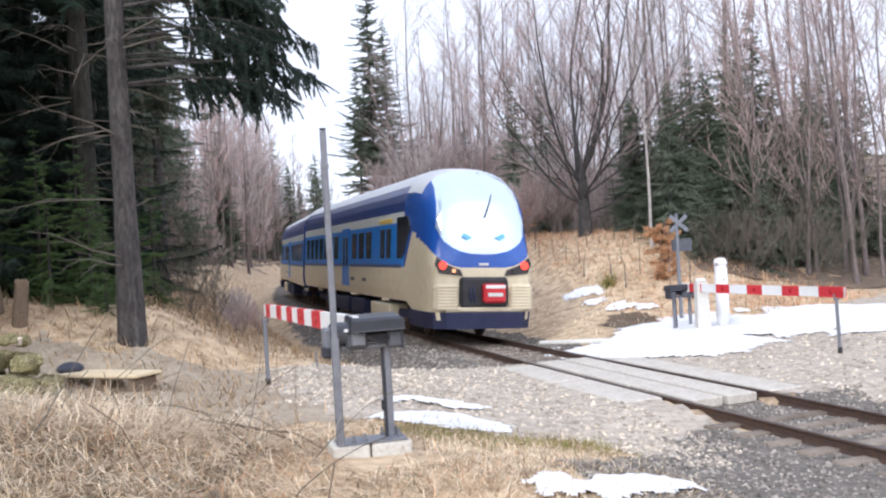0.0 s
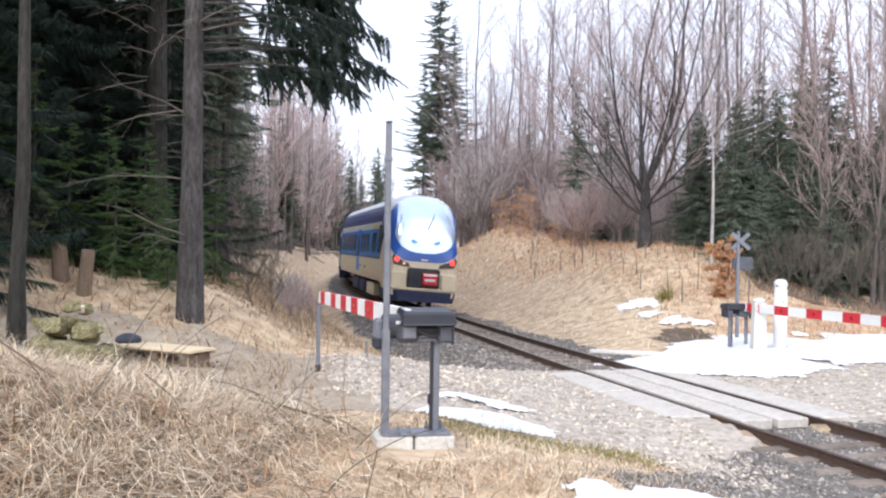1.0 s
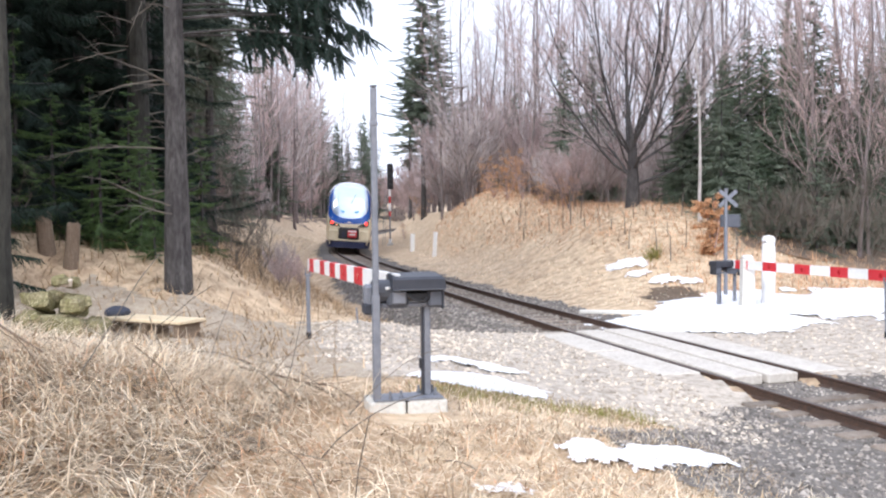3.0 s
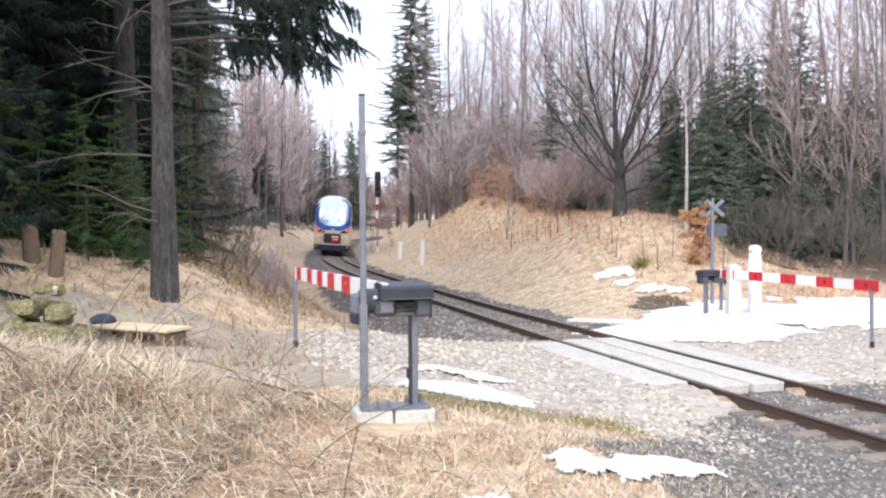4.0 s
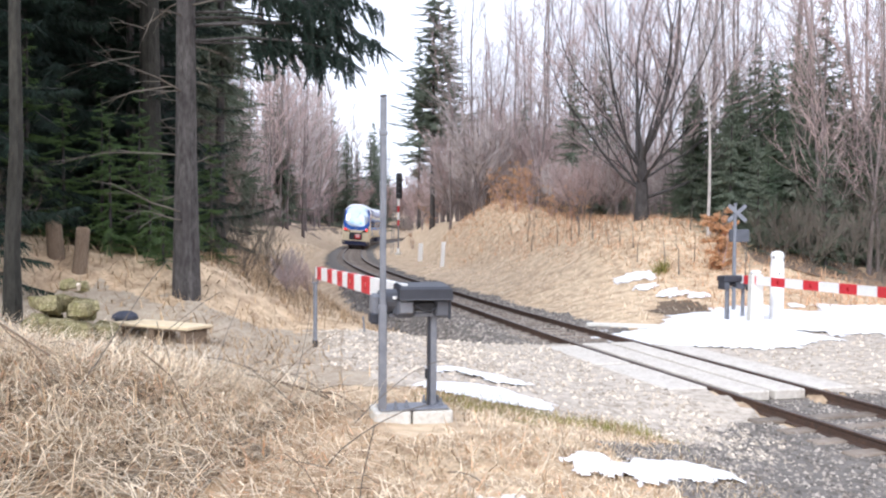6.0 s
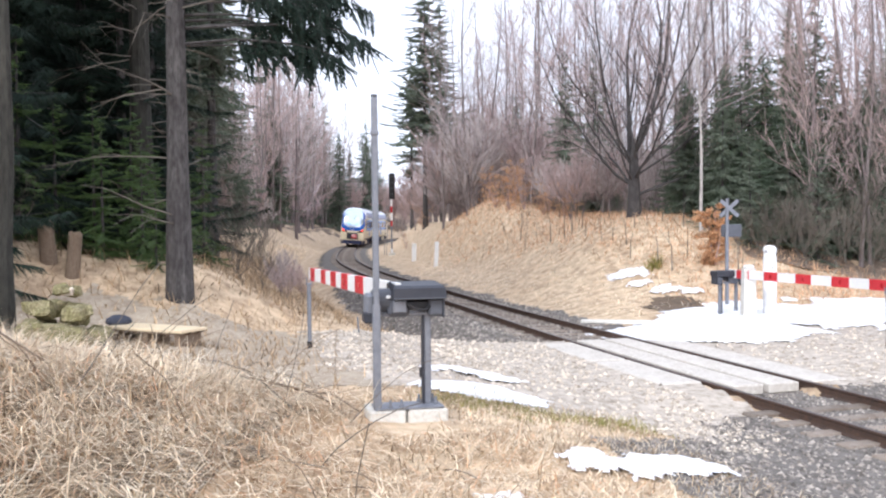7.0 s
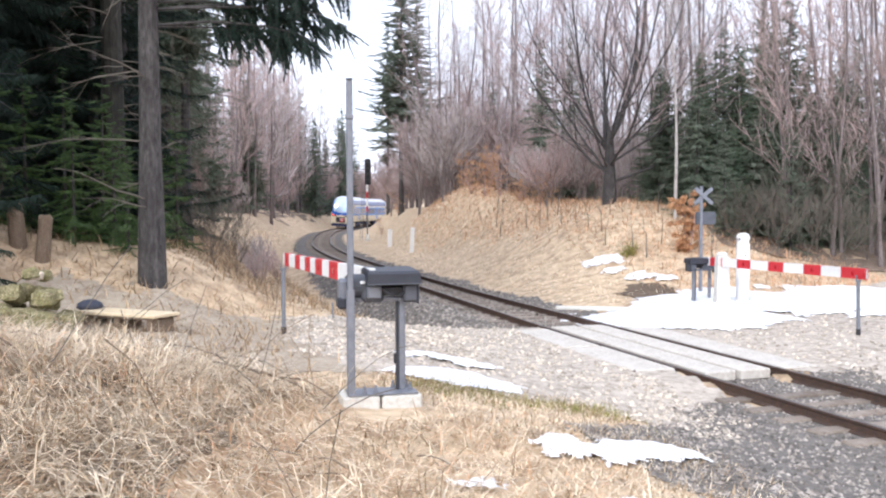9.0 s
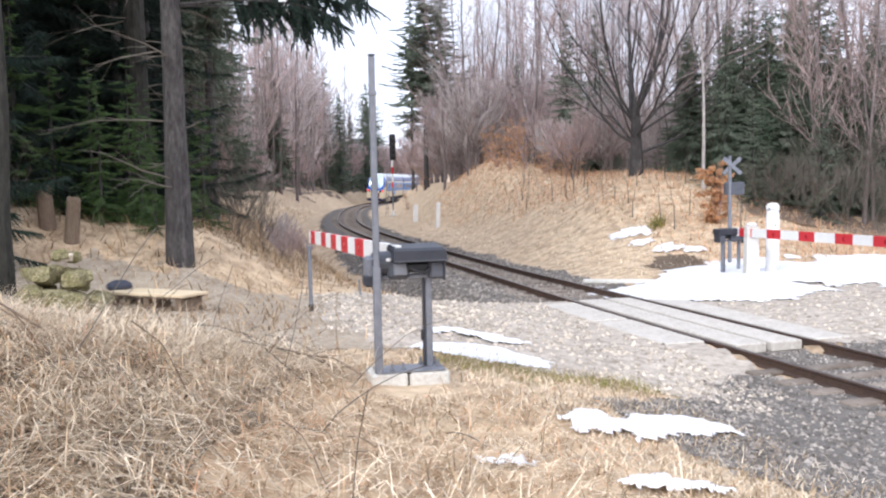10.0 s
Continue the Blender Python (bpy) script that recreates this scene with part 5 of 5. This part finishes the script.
for x, y, sz in ((12.4, 32.5, 0.6), (13.8, 33.5, 0.7), (15.0, 33, 0.65), (16.5, 34.5, 0.6), (10.8, 32.6, 0.5), (11.6, 33.2, 0.6), (13.0, 34.2, 0.8), (14.8, 35, 0.9)):
    stand([dead_brush], x, y, sz)


def leafy_sapling(seed, height, leaves, name, label, lean=0.3, reach=1.0):
    r = random.Random(seed)
    t = thing(name, label, "sapling", "russet beech saplings")
    wood, leaf = Mesh(), Mesh()
    for k in range(5):
        a = r.uniform(0, 6.28)
        p, rad = limb(r, (0, 0, -0.1), (lean * math.cos(a), lean * math.sin(a), 1), height * r.uniform(0.65, 1.0), 0.03, 0.05, 5, wild=0.15)
        wood.tube(p, rad, 5, False)
        for j in range(9):
            q, d = at_along(p, r.uniform(0.08, 0.98))
            b = r.uniform(0, 6.28)
            p2, r2 = limb(r, q, (math.cos(b), math.sin(b), 0.25), height * reach * r.uniform(0.12, 0.3), 0.01, 0.0, 3, wild=0.2)
            wood.tube(p2, r2, 3, False)
            for _ in range(leaves):
                q2, d2 = at_along(p2, r.uniform(0.1, 1.0) * 0.99)
                c = q2 + Vector((r.uniform(-1, 1), r.uniform(-1, 1), r.uniform(-1, 0.8))) * 0.10
                u = Vector((r.uniform(-1, 1), r.uniform(-1, 1), r.uniform(-1, 1))).normalized() * 0.055
                v = u.orthogonal().normalized() * 0.032
                leaf.add([c - u, c + v, c + u, c - v], [(0, 1, 2, 3)])
    part("stemwork", wood, TWIG_RED, t)["kind"] = "stuff"
    part("leafage", leaf, BEECH_LEAF, t, "dry orange-brown beech leaves")["kind"] = "stuff"
    return t


bush = put(leafy_sapling(1, 2.9, 150, "beech_bush", "dense bush of dry orange beech leaves beside the warning cross", 0.13, 0.8), 8.62, 30.4, 0, 0.80)
sap = [leafy_sapling(2, 4.0, 12, "beech_sapling", "young beech with dry orange leaves on the bank"), leafy_sapling(3, 3.0, 14, "beech_sapling", "young beech with dry orange leaves on the bank")]
for x, y, sz in ((2.6, 55, 0.9), (3.3, 53, 0.8), (4.1, 52, 0.9), (4.9, 49, 0.75), (5.6, 46, 0.65), (5.2, 50, 0.7), (6.2, 46, 0.6), (3.8, 56, 1.0), (2.4, 60, 0.9), (-3.9, 80, 0.55), (-2.5, 84, 0.8), (-3.3, 99, 0.9)):
    stand(sap, x, y, sz)


# ---- old grass, stalks, stones ----
def blades(name, x, y, length, width, rise, mat, label, category="grass", seed=0, lift=0.0, parent_kind="stuff", comb=None):
    """Bent straw blades rooted at x, y; rise: how steep they leave the ground, 0 to 1."""
    r = np.random.default_rng(seed)
    n = len(x)
    az = r.uniform(0, 2 * np.pi, n) if comb is None else comb + r.normal(0, 0.9, n)
    L = length * r.uniform(0.5, 1.4, n)
    w = width * r.uniform(0.6, 1.5, n)
    el = np.clip(rise * np.pi / 2 + r.normal(0, 0.35, n), 0.05, 1.5)
    fall = r.uniform(0.2, 0.9, n)
    sx, sy = -np.sin(az), np.cos(az)
    px, py, pz = x.copy(), y.copy(), ground(x, y) - 0.02 + lift * r.random(n)
    V = []
    for k in range(3):
        t = (1 - k / 2.0) * w / 2 + 0.0008
        V += [np.stack([px - sx * t, py - sy * t, pz], -1), np.stack([px + sx * t, py + sy * t, pz], -1)]
        px, py, pz = px + np.cos(az) * np.cos(el) * L / 2, py + np.sin(az) * np.cos(el) * L / 2, pz + np.sin(el) * L / 2
        el = el - fall
        az = az + r.normal(0, 0.25, n)
    V = np.stack(V, 1)
    o = (np.arange(n) * 6)[:, None]
    F = np.concatenate([o + np.array([[0, 1, 3, 2]]), o + np.array([[2, 3, 5, 4]])])
    me = bpy.data.meshes.new(name)
    me.from_pydata(V.reshape(-1, 3).tolist(), [], F.tolist())
    me.materials.append(mat)
    me.update()
    return tagged(new(name, me), label, category, kind="stuff")


def clear_of_footing(x, y):
    return smooth(0.35, 0.75, np.hypot(x + 0.40, (y - 9.45) * 0.9))


def scatter(n, x0, x1, y0, y1, mask, seed):
    r = np.random.default_rng(seed)
    x, y = r.uniform(x0, x1, n), r.uniform(y0, y1, n)
    k = mask(x, y) * clear_of_footing(x, y) > r.random(n) * 0.999
    return x[k], y[k]


def heap_mask(x, y):
    s, d = track_place(x, y)
    e = 0.8 * wavy(x, y, 0.7, 81)
    return smooth(5.2, 6.8, -d + 0.5 * e) * (1 - smooth(-0.5, 0.9, y - 9.7 - 2.6 * smooth(-2.9, -4.6, x) + 0.9 * e)) * smooth(-1.2, 0.6, -(x - 2.6) + e) * (0.45 + 0.55 * smooth(-0.35, 0.35, wavy(x, y, 1.9, 82))) * (1 - 0.8 * smooth(-2.3, -0.8, x))


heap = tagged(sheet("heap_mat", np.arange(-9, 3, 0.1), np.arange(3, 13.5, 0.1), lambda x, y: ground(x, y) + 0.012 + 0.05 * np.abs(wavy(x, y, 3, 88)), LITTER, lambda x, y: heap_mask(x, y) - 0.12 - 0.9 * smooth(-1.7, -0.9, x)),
              "matted litter under the dry grass, darkened for the shaded gaps", "litter", kind="stuff")
gx, gy = scatter(80000, -8.5, 3.5, 3.6, 14.0, heap_mask, 1)
blades("old_grass", gx, gy, 0.36, 0.0085, 0.14, STRAW, "matted heap of long dry straw-coloured grass", seed=1, lift=0.14, comb=3.4 * wavy(gx, gy, 0.7, 91))
# Bleached stalks whose paleness also carries the light caught by the heap's top
gx, gy = scatter(62000, -8.5, 3.0, 3.6, 13.0, heap_mask, 2)
blades("pale_old_grass", gx, gy, 0.44, 0.0085, 0.13, STRAW_PALE, "pale bleached stalks over the heap, also standing in for lit straw", seed=2, lift=0.18, comb=3.4 * wavy(gx, gy, 0.7, 91) + 0.5)
gx, gy = scatter(12000, -8.5, 2.0, 4.0, 12.0, heap_mask, 3)
blades("brown_old_grass", gx, gy, 0.34, 0.010, 0.20, RUSSET, "brown withered stems among the dry grass", seed=3, lift=0.1)


def side_mask(x, y):
    s, d = track_place(x, y)
    a = -d
    return np.where(a > 0, smooth(3.3, 4.6, a) * smooth(-1.2, 0.5, s), 0) + np.where((a > 6.2) & (s <= 0.5), 0.7 * smooth(6.2, 7.5, a), 0)


def bank_mask(x, y):
    s, d = track_place(x, y)
    return np.where(d > 0, smooth(2.2, 3.0, d) * smooth(2.2, 3.4, s - 0.15 * np.clip(d - 3, 0, 40)) * (1 - smooth(13, 18, d)), 0)


gx, gy = scatter(42000, -14, 0, 12, 60, side_mask, 4)
blades("bank_grass", gx, gy, 0.36, 0.022, 0.42, STRAW, "dry yellow grass on the bank under the spruces", seed=4)
gx, gy = scatter(12000, -16, -4, 55, 110, side_mask, 14)
blades("far_bank_grass", gx, gy, 0.5, 0.05, 0.45, STRAW_PALE, "dry yellow grass along the far bank", seed=14)
gx, gy = scatter(30000, -2, 16, 22, 62, bank_mask, 5)
blades("slope_grass", gx, gy, 0.20, 0.024, 0.30, STRAW_PALE, "pale dry grass on the sunny slope beyond the rails", seed=5)


def crest_mask(x, y):
    s, d = track_place(x, y)
    return bank_mask(x, y) * smooth(4.6, 7.0, d + 0.8 * wavy(x, y, 0.5, 83)) * 0.8


gx, gy = scatter(44000, -1, 15, 26, 66, crest_mask, 6)
blades("bracken", gx, gy, 0.36, 0.03, 0.42, RUSSET, "russet dead bracken along the top of the slope", "bracken", seed=6)
gx, gy = scatter(230, 1, 12, 28, 50, crest_mask, 26)
blades("dry_stalks", gx, gy, 1.25, 0.035, 1.0, DEADTWIG, "thin upright brown stalks on the russet bank", "stalks", seed=26)
r = np.random.default_rng(27)
blades("green_tuft", 6.72 + r.normal(0, 0.14, 110), 30.7 + r.normal(0, 0.14, 110), 0.5, 0.022, 0.8, MOSS, "small green tuft on the bank beside the snow remnants", "grass", seed=27)


def moss_mask(x, y):
    s, d = track_place(x, y)
    e = 0.5 * wavy(x, y, 1.1, 84)
    return smooth(3.0, 3.5, -d) * smooth(10.3, 11.0, y + e) * (1 - smooth(11.4, 12.0, y + 0.4 * e)) * smooth(-0.6, 0.0, x)


gx, gy = scatter(14000, -1, 3.5, 9.5, 12.5, moss_mask, 7)
blades("green_grass", gx, gy, 0.12, 0.010, 0.5, MOSS, "short mossy green grass beside the footing", seed=7)
gx, gy = scatter(26000, -2.6, 4.0, 5.0, 12, lambda x, y: 0.8 * smooth(3.2, 4.0, -track_place(x, y)[1]) * (0.4 + 0.6 * smooth(-0.2, 0.3, wavy(x, y, 1.3, 85))), 8)
blades("verge_grass", gx, gy, 0.16, 0.012, 0.35, STRAW, "flattened dry grass on the road verge", seed=8)

gx, gy = scatter(12000, -2.0, 4.2, 5.0, 12.5, lambda x, y: smooth(3.2, 4.2, -track_place(x, y)[1]) * (y < 11.9) * (0.3 + 0.7 * smooth(-0.3, 0.3, wavy(x, y, 1.7, 87))), 21)
blades("leaf_litter", gx, gy, 0.07, 0.045, 0.12, RUSSET, "brown fallen leaves scattered on the verge", "leaves", seed=21)
gx, gy = scatter(9000, -7.5, -1.5, 9.5, 18, lambda x, y: 0.6 * smooth(5.2, 6.5, -track_place(x, y)[1]) * smooth(-0.2, 0.4, wavy(x, y, 1.1, 89)), 22)
blades("trodden_grass", gx, gy, 0.18, 0.014, 0.25, STRAW, "trodden dry grass on the dirt", seed=22)

gx, gy = scatter(22000, -0.6, 4.0, 6.0, 12.0, lambda x, y: smooth(3.1, 3.7, -track_place(x, y)[1]) * (y < 11.8 + 0.2 * wavy(x, y, 2, 90)), 23)
blades("short_verge_grass", gx, gy, 0.11, 0.011, 0.3, STRAW_PALE, "short bleached grass on the road verge", seed=23)

r_st = random.Random(5)
for k in range(44):
    x, y = r_st.uniform(-6.0, 0.6), r_st.uniform(5.0, 10.5)
    if heap_mask(np.array([x]), np.array([y]))[0] < 0.1:
        continue
    p, rad = limb(r_st, (x, y, gz(x, y) + 0.05), (r_st.uniform(-1, 1), r_st.uniform(-0.6, 0.6), r_st.uniform(0.15, 0.9)), r_st.uniform(0.5, 1.3), 0.007, -0.05, 5, 0.15, 0.12)
    tagged(part("dry_stalk", Mesh().tube(p, rad, 4, False), DEADTWIG if k % 3 else OLDWOOD), "long dry stalk sticking out of the grass heap", "stalk", "dry stalks")
for k, pts in enumerate((((-2.35, 10.2, 0.25), (-1.7, 9.9, 0.16), (-1.25, 9.75, 0.22), (-0.95, 9.5, 0.10)), ((-2.2, 9.6, 0.2), (-1.6, 9.75, 0.20), (-1.2, 9.6, 0.14)), ((-4.1, 7.2, 0.1), (-3.7, 7.1, 0.45), (-3.1, 7.0, 0.3)))):
    br = thing("fallen_branch", "thin dark fallen branch lying on the grass", "branch", "fallen branches")
    P = [Vector((a, b, gz(a, b) + c)) for a, b, c in pts]
    part("main_stem", Mesh().tube(P, [0.014, 0.011, 0.008, 0.005][:len(P)], 5), OLDWOOD, br)
    for j in range(3):
        q, d = at_along(P, 0.3 + 0.25 * j)
        p2, r2 = limb(r_st, q, d + Vector((r_st.uniform(-0.5, 0.5), r_st.uniform(-0.5, 0.5), r_st.uniform(-0.2, 0.6))), 0.4, 0.006, 0, 3)
        part("side_twig", Mesh().tube(p2, r2, 4, False), OLDWOOD, br)


def stones(name, x, y, size, mat, label, seed, height=None):
    r = np.random.default_rng(seed)
    n = len(x)
    base = np.array([[1, 0, 0], [0, 1, 0], [-1, 0, 0], [0, -1, 0], [0.1, 0.1, 0.75], [0, 0, -0.6]], float)
    sc = size * r.uniform(0.5, 1.5, (n, 1, 1)) * r.uniform(0.6, 1.3, (n, 6, 1))
    a = r.uniform(0, 6.28, n)
    ca, sa = np.cos(a)[:, None], np.sin(a)[:, None]
    B = base[None] * sc
    X = B[..., 0] * ca - B[..., 1] * sa * 0.8 + x[:, None]
    Y = B[..., 0] * sa + B[..., 1] * ca * 0.8 + y[:, None]
    z0 = (ground(x, y) if height is None else height(x, y)) + size * 0.25
    Z = B[..., 2] + z0[:, None] + r.normal(0, size * 0.2, (n, 6))
    V = np.stack([X, Y, Z], -1).reshape(-1, 3)
    f = np.array([[0, 1, 4], [1, 2, 4], [2, 3, 4], [3, 0, 4]])
    F = (np.arange(n) * 6)[:, None, None] + f[None]
    me = bpy.data.meshes.new(name)
    me.from_pydata(V.tolist(), [], F.reshape(-1, 3).tolist())
    me.materials.append(mat)
    me.update()
    return tagged(new(name, me), label, "gravel", kind="stuff")


gx, gy = scatter(26000, -4, 8, 7, 22, lambda x, y: smooth(-0.1, 0.2, road_mask(x, y)) * (track_place(x, y)[1] < 0) * (0.45 + 0.55 * smooth(-0.4, 0.3, wavy(x, y, 0.8, 86))) * (np.abs(track_place(x, y)[1] + 1.15) > 0.42), 9)
stones("road_stones", gx, gy, 0.038, STONE, "loose pale grey stones on the gravel road", 9)
gx, gy = scatter(12000, 3, 16, 12, 26, lambda x, y: smooth(-0.1, 0.2, road_mask(x, y)) * (track_place(x, y)[1] > 1.6) * 0.6, 10)
stones("far_road_stones", gx, gy, 0.04, STONE, "loose pale stones on the road beyond the rails", 10)


def ballast_mask(x, y):
    s, d = track_place(x, y)
    return smooth(-0.1, 0.2, bed_mask(x, y)) * (np.abs(np.abs(d) - 0.75) > 0.09)


gx, gy = scatter(32000, 0, 10, 4, 16, ballast_mask, 11)
stones("near_ballast_stones", gx, gy, 0.034, BALLAST_STONE, "dark grey crushed stones beside the rails", 11)
gx, gy = scatter(34000, -6, 4, 18, 50, ballast_mask, 12)
stones("ballast_stones", gx, gy, 0.045, BALLAST_STONE, "grey-brown crushed stones of the track bed", 12)


# ---- sleepers ----
sleeper_mesh = Mesh().box((0, 0, 0), (2.5, 0.25, 0.14), 0.02).mesh("sleeper", SLEEPER)
s = -24.0
while s < 122:
    if not -7.7 < s < -0.6:
        x, y, a = on_track(s)
        part("sleeper", sleeper_mesh, None, track, "", pose(x, y, -0.205 + 0.005 * math.sin(7 * s) + float(grade(s)), 0, math.degrees(float(cant(s))), -math.degrees(a) + 0.6 * math.sin(5 * s)))
    s += 0.62


# ---- what moves: the train runs away along the track ----
def motions():
    for car, off in CARS:
        rows = []
        for k in range(41):
            t = k * 0.25
            s = train_s(t) + off
            x0, y0, _ = on_track(s + 3.6)
            x1, y1, _ = on_track(s + 18.0)
            a = math.atan2(x1 - x0, y1 - y0)
            z = float(grade(s + 3.6))
            rows.append((t, pose(x0 - 3.6 * math.sin(a), y0 - 3.6 * math.cos(a), z, 0, math.degrees(float(cant(s + 8))), -math.degrees(a))))
        walk(car, rows)


motions()
